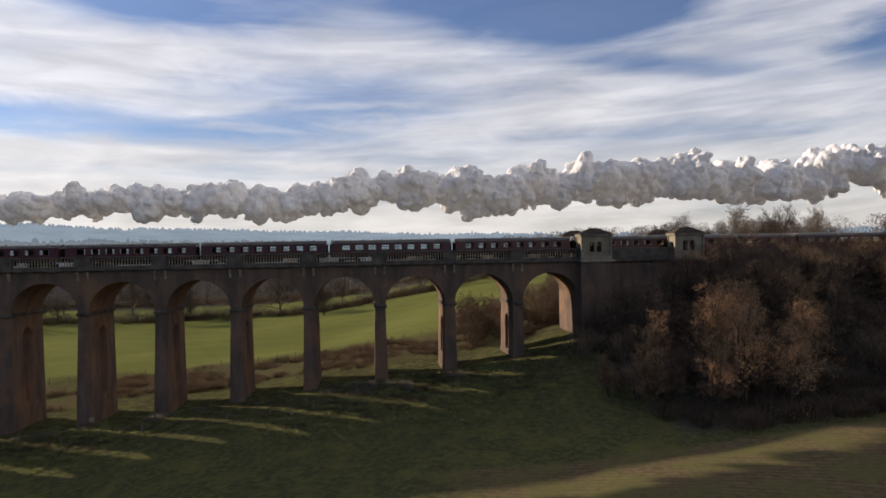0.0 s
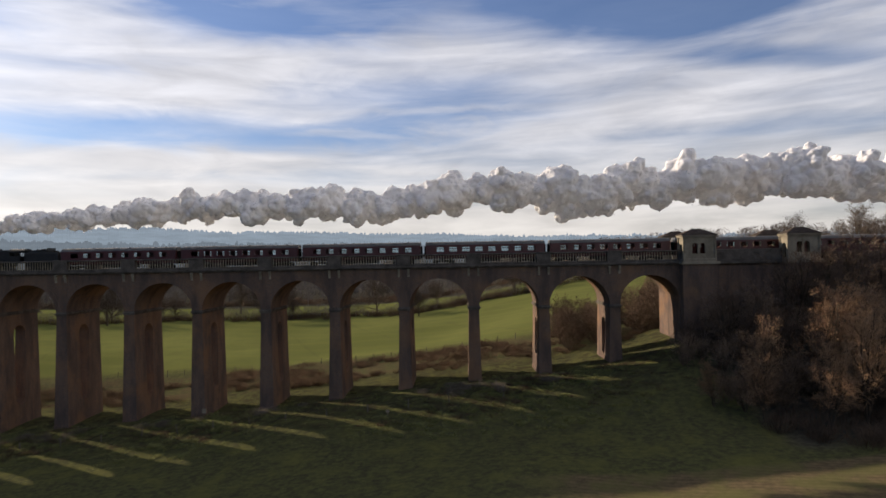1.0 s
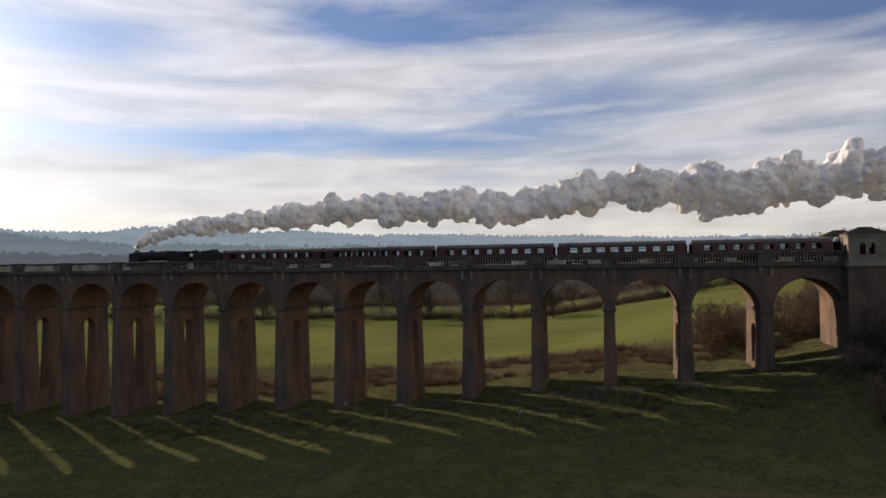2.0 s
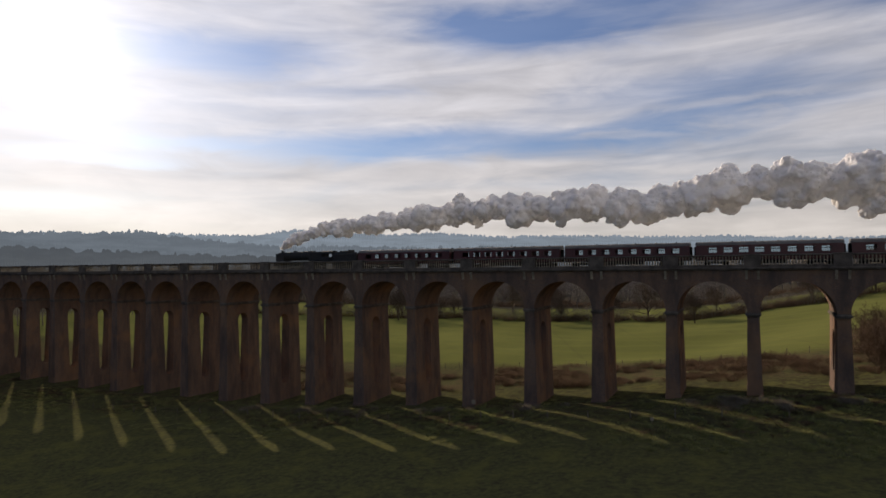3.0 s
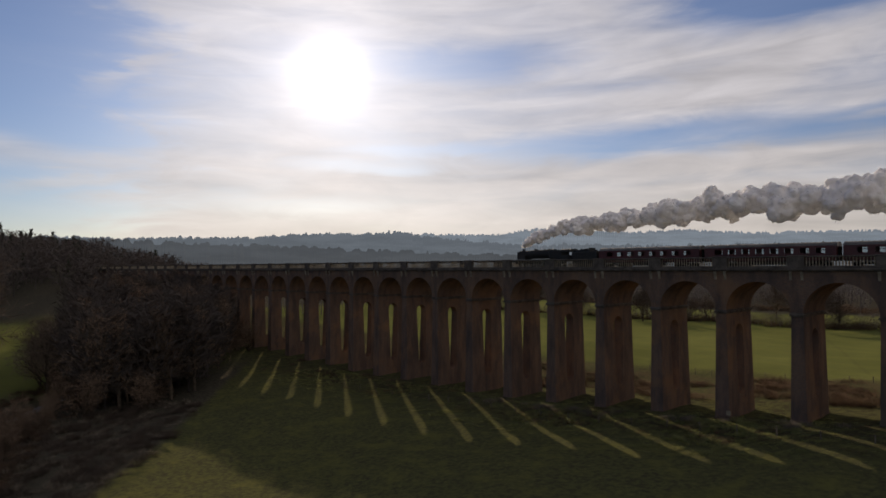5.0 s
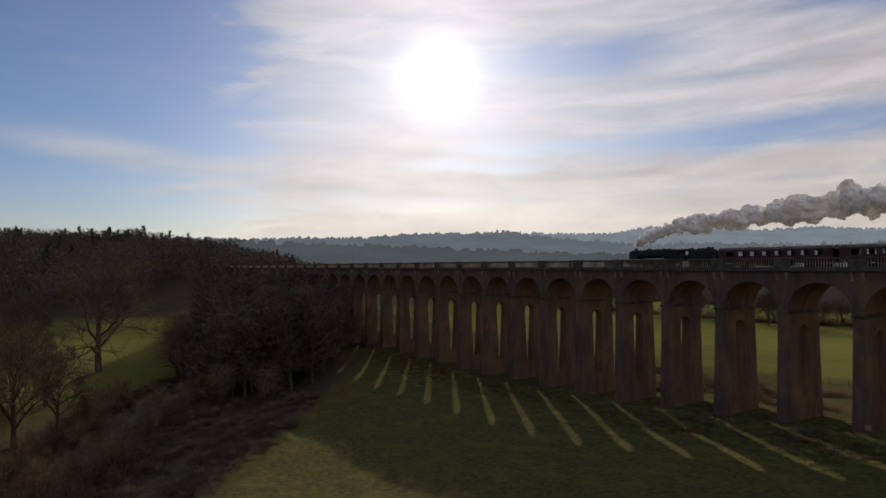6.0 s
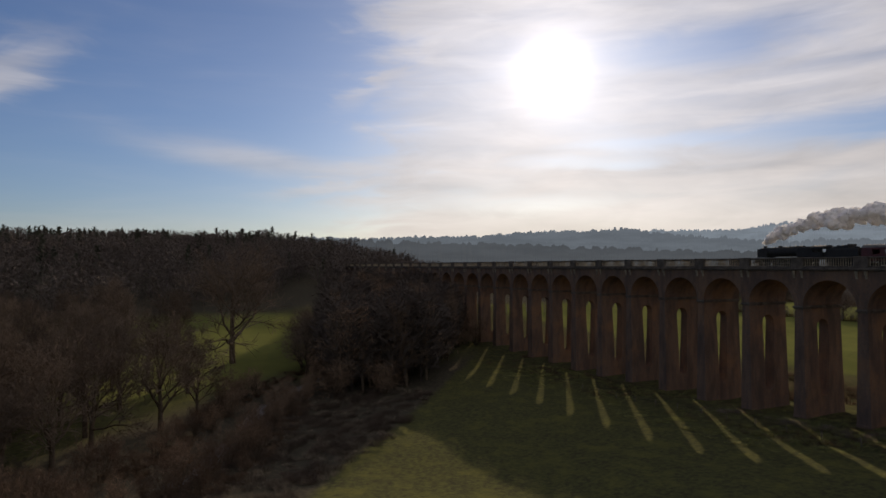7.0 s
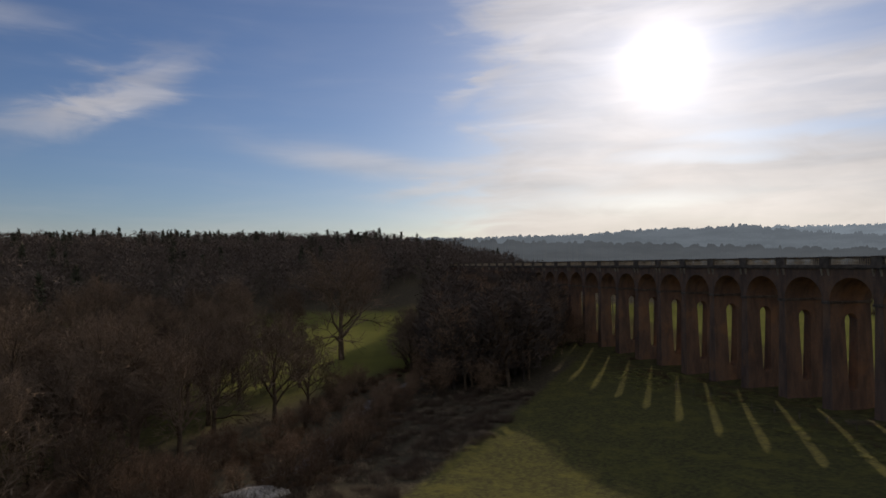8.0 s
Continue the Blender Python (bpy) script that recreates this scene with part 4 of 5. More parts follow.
def brush(name, label, category, spots, material, tall, spread, per, seed):
    """Low growth of thin stems, far too many to count."""
    rng = random.Random(seed)
    verts, faces = [], []
    for x, y, s in spots:
        z = height(x, y)
        for i in range(per):
            a, d = rng.uniform(0, 6.28), rng.random() ** 0.5 * spread * s
            bx, by = x + math.cos(a) * d * 0.6, y + math.sin(a) * d * 0.6
            top = tall * s * rng.uniform(0.35, 1.0) * (1 - 0.4 * (d / (spread * s)))
            tx, ty = x + math.cos(a) * d * 1.3 + rng.gauss(0, 0.25), y + math.sin(a) * d * 1.3 + rng.gauss(0, 0.25)
            w = rng.uniform(0.008, 0.024)
            b = rng.uniform(0, 6.28)
            o = len(verts)
            mx, my, mz = (bx + tx) / 2 + rng.gauss(0, 0.2), (by + ty) / 2 + rng.gauss(0, 0.2), z + top * rng.uniform(0.55, 0.95)
            ez = z + top * rng.uniform(0.5, 1.1)
            verts += [(bx - math.cos(b) * w, by - math.sin(b) * w, z - 0.2), (bx + math.cos(b) * w, by + math.sin(b) * w, z - 0.2), (mx + w, my - w, mz), (mx - w, my + w, mz), (tx, ty, ez)]
            faces += [(o, o + 1, o + 2, o + 3), (o + 3, o + 2, o + 4)]
    return tagged(new(name, shape(name, verts, faces, material)), label, category, kind="stuff")


def lay_brush():
    rng = random.Random(21)
    spots = []
    for i in range(900):
        x = rng.uniform(-150, 6)
        y = 14 + rng.random() * 26
        if noise.noise(Vector((x * 0.07, y * 0.09, 2))) > -0.12:
            spots.append((x, y, rng.uniform(0.5, 1.25)))
    brush("bramble", "brown dead bramble and bracken behind the piers", "undergrowth", spots, BRAMBLE, 1.7, 1.7, 130, 3)
    spots = []
    for i in range(1100):
        x = rng.uniform(-320, 30)
        far = rng.random() < 0.45
        spots.append((x, hedge_line(x) + (rng.uniform(62, 84) if far else rng.gauss(0, 2.5)), rng.uniform(0.8, 1.7)))
    brush("hedge", "leafless brown hedgerow along the far field", "hedge", spots, BRAMBLE, 3.0, 2.4, 90, 4)
    spots = [(rng.uniform(-150, -6), rng.gauss(-3, 3.5), rng.uniform(0.4, 1.0)) for i in range(900)]
    spots += [(rng.uniform(-190, -10), -2 - 20 * rng.random() ** 1.3, rng.uniform(0.5, 1.1)) for i in range(2200)]
    rough = []
    while len(rough) < 1000:
        x, y = rng.uniform(-205, -4), -1.0 - 15.0 * rng.random() ** 1.6
        if noise.noise(Vector((x * 0.10, y * 0.16, 4))) > -0.18:
            rough.append((x, y, rng.uniform(0.5, 1.2)))
    brush("dead_stems", "low dead bramble and tussocks before the piers", "undergrowth", rough, BRAMBLE, 0.55, 1.1, 40, 41)
    brush("grass_tufts", "rough tussocky grass along the viaduct's foot", "grass", spots, TUFT, 0.48, 0.8, 34, 5)
    spots = [(rng.uniform(0, 100), rng.uniform(-36, -2), rng.uniform(0.7, 1.5)) for i in range(640)]
    brush("bramble", "brown bramble under the trees on the bank", "undergrowth", spots, BRAMBLE, 2.2, 1.8, 120, 6)
    spots = []
    while len(spots) < 460:
        x, y = rng.uniform(-235, -108), rng.uniform(-170, -45)
        if 4.5 < float(river_gap(x, y)) < 11:
            spots.append((x, y, rng.uniform(0.4, 1.0)))
    reeds = []
    while len(reeds) < 900:
        x, y = rng.uniform(-205, -100), rng.uniform(-125, -45)
        inland = -0.607 * x - 0.795 * y - 139.6
        if 0.5 < inland + 2 * noise.noise(Vector((x * 0.2, y * 0.2, 6))) < 28 and float(river_gap(x, y)) > 3:
            reeds.append((x, y, rng.uniform(0.5, 1.2)))
    brush("dead_stems", "dark rough reeds and dead stems on the river bank", "undergrowth", reeds[:620], OAK_TWIG, 1.5, 1.7, 110, 12)
    brush("dead_stems", "pale dry reeds scattered over the river bank", "undergrowth", reeds[620:], PALE, 1.1, 1.2, 60, 13)
    brush("bramble", "brown bank growth along the river", "undergrowth", spots, BRAMBLE, 1.6, 1.5, 110, 8)


lay_brush()


def forest(name, label, places, material, seed, coarse=1.0, scale=1.0):
    """Many small leafless or evergreen trees of a wood, as loose clumps of twigs."""
    rng = random.Random(seed)
    verts, faces = [], []
    for x, y, tall, dense, pointed in places:
        z = height(x, y)
        o = len(verts)
        verts += [(x - 0.25, y, z - 0.5), (x + 0.25, y, z - 0.5), (x, y, z + tall * 0.9), (x, y - 0.25, z - 0.5), (x, y + 0.25, z - 0.5)]
        faces += [(o, o + 1, o + 2), (o + 3, o + 4, o + 2)]
        for i in range(dense):
            u = rng.random()
            zz = 0.18 + 0.82 * u
            if pointed:
                r = 0.23 * tall * (1.06 - zz) * (0.5 + 0.5 * rng.random())
            else:
                r = 0.36 * tall * math.sqrt(max(0.02, 1 - ((zz - 0.58) / 0.46) ** 2)) * rng.random() ** 0.4
            a = rng.uniform(0, 6.28)
            c = Vector((x + math.cos(a) * r, y + math.sin(a) * r, z + zz * tall))
            size = tall * rng.uniform(0.05, 0.11) * scale
            out = Vector((math.cos(a) * 0.8 + rng.gauss(0, 0.5), math.sin(a) * 0.8 + rng.gauss(0, 0.5), 0.7 + rng.gauss(0, 0.5))).normalized() * size
            side = Vector((rng.gauss(0, 1), rng.gauss(0, 1), rng.gauss(0, 1))).cross(out).normalized() * (size * rng.uniform(0.06, 0.16) * coarse)
            o = len(verts)
            verts += [c - side - out * 0.5, c + side - out * 0.5, c + out + side * 0.4]
            faces.append((o, o + 1, o + 2))
    return tagged(new(name, shape(name, verts, faces, material)), label, "wood", kind="stuff")


def grow_woods():
    rng = random.Random(5)
    places = []
    for i in range(3600):
        x, y = rng.uniform(-690, -250), rng.uniform(-420, 70)
        edge = -335 + 0.28 * max(0.0, -95 - y) if y < -95 else -335 - 0.55 * min(y + 95, 80)
        if x > edge + rng.uniform(-12, 6):
            continue
        pointed = rng.random() < (0.30 if x < -470 else 0.04)
        places.append((x, y, rng.uniform(12, 18) * (1.12 if pointed else 1.0), 150, pointed))
    forest("wood", "dark winter wood on the hillside across the valley", [p for p in places if not p[4]], WOODLAND, 9, 1.5)
    forest("wood", "dark evergreen trees standing in the hillside wood", [p for p in places if p[4]], EVERGREEN, 19, 2.2)
    thicket = []
    while len(thicket) < 210:
        x, y = rng.uniform(-310, -186), rng.uniform(-76, 4)
        if 0.25 * -(x + 33) < y + 104 < 0.45 * -(x + 33) and ((x + 146) * 0.552 + (y + 61) * 0.834 < -5 or y > -12):
            thicket.append((x, y, rng.uniform(13, 22), 620, False))
    forest("thicket", "dense leafless thicket before the far arches", thicket, THICKET, 23, 0.9)
    belt = []
    for i in range(330):
        x = -330 + i * 1.1
        gappy = noise.noise(Vector((x * 0.05, 5, 5)))
        belt.append((x, hedge_line(x) + rng.gauss(1, 1.6), rng.uniform(3.0, 5.0) * (1.0 + 0.6 * gappy), 300, False))
    forest("hedge", "thick dark hedge along the far field", belt, HAZED_COPSE, 27, 1.5, 0.7)
    places = [(rng.uniform(-330, -290), rng.uniform(-40, 120), rng.uniform(9, 15), 120, False) for i in range(90)]
    places += [(rng.uniform(-460, 260), 222 + rng.uniform(0, 110), rng.uniform(9, 15), 260, False) for i in range(640)]
    places += [(rng.uniform(-700, -330), rng.uniform(70, 300), rng.uniform(8, 14), 70, False) for i in range(700)]
    places += [(-36 + r * math.cos(a), -106 + r * math.sin(a), rng.uniform(8, 15), 70, rng.random() < 0.1) for r, a in ((rng.uniform(430, 640), radians(rng.uniform(84, 160))) for i in range(700))]
    forest("wood", "leafless copse beyond the far field", places, HAZED_COPSE, 10, 1.7, 0.62)


grow_woods()

# ---- far hills ----
RIDGE_AZ = (40, 60, 78, 85, 92, 97, 106, 114, 120, 124, 127, 132, 136, 146, 153, 160, 168, 180, 200, 230)
RIDGE_EL = (1.3, 1.4, 1.6, 1.75, 2.05, 2.2, 2.4, 2.55, 2.75, 3.05, 3.05, 2.7, 2.7, 2.75, 2.45, 2.2, 2.2, 2.1, 1.8, 1.8)


def build_ridge(far, share, material, label, seed, lumps):
    """A long wooded ridge round the valley at that distance."""
    azs = np.arange(38, 236, 0.05)
    rng = random.Random(seed + 40)
    crowns = collections.defaultdict(list)
    wide = 330.0 / far
    for i in range(int(190 / wide)):
        c = (rng.uniform(38, 236), wide * rng.uniform(0.25, 1.4), lumps * rng.uniform(0.25, 0.9) * (1.5 if rng.random() < 0.12 else 1.0), rng.choice((1.2, 2.0, 2.6)))
        for k in range(int((c[0] - c[1] - 37) * 4) - 1, int((c[0] + c[1] - 37) * 4) + 2):
            crowns[k].append(c)
    verts, faces = [], []
    for i, a in enumerate(azs):
        el = float(np.interp(a, RIDGE_AZ, RIDGE_EL)) * float(np.interp(a, *share))
        el *= 1 + 0.10 * noise.noise(Vector((a * 0.16, seed, 0)))
        d = far * (1 + 0.05 * noise.noise(Vector((a * 0.11, seed, 4))))
        tree = lumps * (0.2 + 0.5 * noise.noise(Vector((a * 0.9, seed, 7))) + 0.2 * noise.noise(Vector((a * 11, seed, 5))))
        near = [c for c in crowns[int((a - 37) * 4)] if abs(c[0] - a) < c[1]]
        tree += max([0.0] + [c[2] * (1 - (abs(c[0] - a) / c[1]) ** c[3]) ** 0.6 for c in near])
        top = 28 + d * math.tan(radians(el)) + max(tree, -1)
        c, s = math.cos(radians(a)), math.sin(radians(a))
        for r, z in ((d * 0.72, 2), (d * 0.86, 4 + (top - lumps) * 0.45), (d * 0.97, (top - lumps) * 0.93), (d, top), (d * 1.04, 0)):
            verts.append((-36 + c * r, -106 + s * r, z))
        if i:
            for j in range(4):
                b = (i - 1) * 5 + j
                faces.append((b, b + 5, b + 6, b + 1))
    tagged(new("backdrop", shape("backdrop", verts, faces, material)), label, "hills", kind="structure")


LEVEL = ((0, 360), (1, 1))
# each ridge glows with its own haze colour, paler the farther off
build_ridge(3300, LEVEL, hazed("far_hills", (0.05, 0.06, 0.06), (0.205, 0.258, 0.305), 0.88), "distant blue-grey wooded hills with painted haze", 1, 12)
build_ridge(1900, ((40, 128, 140, 172, 185), (0.55, 0.55, 1.0, 1.0, 0.8)), hazed("middle_hills", (0.05, 0.055, 0.045), (0.145, 0.180, 0.212), 0.82), "wooded hills across the valley with painted haze", 2, 9)
build_ridge(1000, ((40, 128, 146, 157, 166, 176), (0.20, 0.22, 0.50, 0.80, 0.95, 0.95)), hazed("near_hills", (0.05, 0.05, 0.035), (0.098, 0.117, 0.134), 0.74), "dark woods across the valley floor with painted haze", 3, 6)

# ---- train ----
HEAD = -124.0
TRAIN_Y = TRACKS[0]


def build_engine():
    e = thing("steam_locomotive", "black steam locomotive with tender hauling coaches over the viaduct", "locomotive", pose(HEAD, TRAIN_Y, RAIL_TOP))
    # x runs back from the buffer beam; z up from the rail
    bm = bmesh.new()
    tube(bm, (2.9, 0, 2.85), (9.9, 0, 2.95), 0.88, 0.98, 24)
    for x in (4.0, 5.6, 7.2, 8.8):
        tube(bm, (x, 0, 2.87 + 0.014 * (x - 2.9)), (x + 0.08, 0, 2.87 + 0.014 * (x - 2.9)), 0.92 + 0.014 * (x - 2.9), None, 24)
    part("boiler", bm, ENGINE_BLACK, e)
    bm = bmesh.new()
    tube(bm, (1.0, 0, 2.85), (2.9, 0, 2.85), 0.90, None, 24)
    tube(bm, (0.86, 0, 2.85), (1.0, 0, 2.85), 0.62, 0.74, 24)
    part("smokebox", bm, ENGINE_BLACK, e)
    bm = bmesh.new()
    tube(bm, (1.75, 0, 3.6), (1.75, 0, 4.02), 0.30, 0.33, 14, False)
    tube(bm, (1.75, 0, 3.95), (1.75, 0, 4.06), 0.38, 0.36, 14)
    part("chimney", bm, ENGINE_BLACK, e)
    for x, r, h in ((5.0, 0.36, 0.26), (8.3, 0.22, 0.16)):
        bm = bmesh.new()
        bmesh.ops.create_uvsphere(bm, u_segments=14, v_segments=8, radius=r, matrix=Matrix.LocRotScale((x, 0, 3.80), None, (1.2, 1, h / r)))
        part("dome", bm, ENGINE_BLACK, e)
    bm = bmesh.new()
    box(bm, 9.0, 12.3, -1.02, 1.02, 1.75, 3.72, 0.22)
    part("firebox", bm, ENGINE_BLACK, e)
    for s in (-1, 1):
        bm = bmesh.new()
        box(bm, 0.5, 12.2, s * 0.95, s * 1.32, 1.72, 1.80, 0.02)
        box(bm, 0.5, 12.2, s * 1.28, s * 1.33, 1.55, 1.80, 0.01)
        part("running_board", bm, ENGINE_BLACK, e)
        bm = bmesh.new()
        box(bm, 0.9, 3.0, s * 1.18, s * 1.22, 1.85, 3.45, 0.01)
        part("smoke_deflector", bm, ENGINE_BLACK, e)
        bm = bmesh.new()
        prism(bm, [(0.55, 0.95), (1.9, 0.95), (1.9, 1.65), (0.55, 1.65)], s * 0.9, s * 1.3)
        part("cylinder", bm, ENGINE_BLACK, e)
        for x, r in ((1.2, 0.47), (3.0, 0.47), (5.1, 0.93), (7.1, 0.93), (9.1, 0.93), (11.6, 0.5)):
            bm = bmesh.new()
            tube(bm, (x, s * 0.68, r), (x, s * 0.80, r), r, None, 28)
            wheel = part("wheel", bm, ENGINE_BLACK, e)
            bm = bmesh.new()
            tube(bm, (x, s * 0.80, r), (x, s * 0.86, r), r * 0.28, None, 14)
            part("hub", bm, ENGINE_STEEL, wheel)
        bm = bmesh.new()
        tube(bm, (5.1, s * 0.95, 0.62), (9.1, s * 0.95, 0.62), 0.06, None, 8)
        tube(bm, (1.9, s * 0.95, 0.95), (7.1, s * 0.95, 0.64), 0.05, None, 8)
        part("coupling_rod", bm, ENGINE_STEEL, e)
        bm = bmesh.new()
        tube(bm, (0.0, s * 0.87, 1.06), (0.5, s * 0.87, 1.06), 0.10, None, 10)
        tube(bm, (-0.08, s * 0.87, 1.06), (0.0, s * 0.87, 1.06), 0.23, None, 14)
        part("buffer", bm, ENGINE_STEEL, e)
    bm = bmesh.new()
    box(bm, 0.4, 0.55, -1.25, 1.25, 0.85, 1.40, 0.02)
    part("buffer_beam", bm, COACH_RED, e, "dark red buffer beam")
    bm = bmesh.new()
    box(bm, 0.55, 12.4, -0.6, 0.6, 0.9, 1.72)
    part("frames", bm, ENGINE_BLACK, e)
    # cab with open side windows
    bm = bmesh.new()
    for s in (-1, 1):
        box(bm, 12.2, 14.2, s * 1.30, s * 1.34, 1.5, 2.65)
        box(bm, 12.2, 14.2, s * 1.30, s * 1.34, 3.25, 3.5)
        for a, b in ((12.2, 12.45), (13.15, 13.3), (14.05, 14.2)):
            box(bm, a, b, s * 1.30, s * 1.34, 2.65, 3.25)
    box(bm, 12.2, 12.26, -1.3, 1.3, 1.5, 3.5)
    box(bm, 12.2, 14.6, -1.3, 1.3, 1.42, 1.5)
    part("cab", bm, ENGINE_BLACK, e)
    bm = bmesh.new()
    prism(bm, [(-1.4, 3.46)] + [(1.4 * math.sin(radians(a)) / math.sin(radians(60)), 3.46 + (math.cos(radians(a)) - 0.5) * 0.84) for a in range(-60, 61, 12)] + [(1.4, 3.46)], 12.0, 14.75, axis="x")
    part("cab_roof", bm, ENGINE_BLACK, e)
    # tender
    bm = bmesh.new()
    prism(bm, [(-1.3, 1.45), (1.3, 1.45), (1.3, 3.0), (1.1, 3.25), (-1.1, 3.25), (-1.3, 3.0)], 14.9, 20.6, axis="x")
    part("tender_tank", bm, ENGINE_BLACK, e)
    bm = bmesh.new()
    rng = random.Random(3)
    prism(bm, [(15.3, 3.2), (18.6, 3.2), (18.6, 3.62), (17.9, 3.78), (16.6, 3.62), (15.5, 3.45)], -0.95, 0.95)
    bmesh.ops.subdivide_edges(bm, edges=bm.edges[:], cuts=3, use_grid_fill=True)
    for v in bm.verts:
        v.co += Vector((rng.gauss(0, 0.04), rng.gauss(0, 0.04), rng.gauss(0, 0.06)))
    part("coal", bm, COAL, e, "heap of black coal")
    bm = bmesh.new()
    box(bm, 18.65, 18.75, -1.1, 1.1, 3.2, 3.95)
    box(bm, 19.3, 19.9, -0.35, 0.35, 3.2, 3.5, 0.08)
    part("bulkhead", bm, ENGINE_BLACK, e)
    for x in (15.9, 17.7, 19.5):
        for s in (-1, 1):
            bm = bmesh.new()
            tube(bm, (x, s * 0.68, 0.54), (x, s * 0.80, 0.54), 0.54, None, 20)
            part("wheel", bm, ENGINE_BLACK, e)
    bm = bmesh.new()
    box(bm, 14.9, 20.6, -1.1, 1.1, 0.9, 1.45)
    part("tender_frame", bm, ENGINE_BLACK, e)


build_engine()
COACH = 19.9


def build_coach(x):
    c = thing("railway_coach", "maroon passenger coach with grey roof and see-through windows", "coach", pose(x, TRAIN_Y, RAIL_TOP), group="coaches of the train")
    h = 1.38
    bays = [1.9 + i * 2.15 for i in range(8)]
    wide = 1.28
    for s in (-1, 1):
        bm = bmesh.new()
        y0, y1 = (s * (h - 0.05), s * h)
        box(bm, 0.2, COACH - 0.2, y0, y1, 1.05, 2.12)
        box(bm, 0.2, COACH - 0.2, y0, y1, 2.92, 3.22)
        edge = 0.2
        for b in bays:
            box(bm, edge, b, y0, y1, 2.12, 2.92)
            edge = b + wide
        box(bm, edge, COACH - 0.2, y0, y1, 2.12, 2.92)
        part("side_panel", bm, COACH_RED, c)
        for b in bays:
            bm = bmesh.new()
            box(bm, b + 0.03, b + wide - 0.03, s * (h - 0.035), s * (h - 0.025), 2.14, 2.90)
            pane = part("window_pane", bm, GLASS, c)
            pane.visible_shadow = False
            bm = bmesh.new()
            box(bm, b, b + wide, s * (h - 0.04), s * (h - 0.012), 2.62, 2.66)
            part("window_bar", bm, COACH_DARK, pane)
    for a in (0.2, COACH - 0.28):
        bm = bmesh.new()
        box(bm, a, a + 0.08, -h + 0.06, h - 0.06, 1.05, 3.22)
        part("end_wall", bm, COACH_RED, c)
    for a, b in ((-0.08, 0.2), (COACH - 0.2, COACH + 0.08)):
        bm = bmesh.new()
        box(bm, a, b, -0.5, 0.5, 1.1, 3.1, 0.05)
        part("gangway", bm, COACH_DARK, c)
    bm = bmesh.new()
    prism(bm, [(-h, 3.22)] + [(h * math.sin(radians(a)) / math.sin(radians(64)), 3.22 + (math.cos(radians(a)) - math.cos(radians(64))) * 1.02) for a in range(-64, 65, 16)] + [(h, 3.22)], 0.15, COACH - 0.15, axis="x")
    part("roof", bm, COACH_ROOF, c)
    for i in range(6):
        bm = bmesh.new()
        tube(bm, (2.2 + i * 3.1, 0.35 * (-1) ** i, 3.72), (2.2 + i * 3.1, 0.35 * (-1) ** i, 3.86), 0.16, 0.10, 8)
        part("roof_vent", bm, COACH_ROOF, c)
    bm = bmesh.new()
    box(bm, 0.2, COACH - 0.2, -h + 0.06, h - 0.06, 0.95, 1.12)
    box(bm, 7.0, 12.6, -1.0, 1.0, 0.45, 0.95, 0.04)
    part("underframe", bm, COACH_DARK, c)
    for b in bays:
        for s in (-1, 1):
            bm = bmesh.new()
            box(bm, b - 0.55, b - 0.28, s * 0.32, s * 1.26, 1.12, 2.22, 0.06)
            part("seat", bm, SEAT, c)
    for bx in (3.0, COACH - 3.0):
        bm = bmesh.new()
        for s in (-1, 1):
            box(bm, bx - 1.6, bx + 1.6, s * 0.95, s * 1.05, 0.45, 0.8, 0.05)
        box(bm, bx - 0.3, bx + 0.3, -0.95, 0.95, 0.5, 0.9)
        bogie = part("bogie", bm, COACH_DARK, c)
        for wx in (-1.3, 1.3):
            for s in (-1, 1):
                bm = bmesh.new()
                tube(bm, (bx + wx, s * 0.68, 0.46), (bx + wx, s * 0.8, 0.46), 0.46, None, 18)
                part("wheel", bm, COACH_DARK, bogie)
    return c


first_coach = build_coach(HEAD + 20.95)
for i in range(1, 12):
    copy_thing(first_coach, pose(HEAD + 20.95 + i * (COACH + 0.5), TRAIN_Y, RAIL_TOP))


TRAIL_BACK = (0, 3, 12, 27, 48, 66, 90, 150, 235)


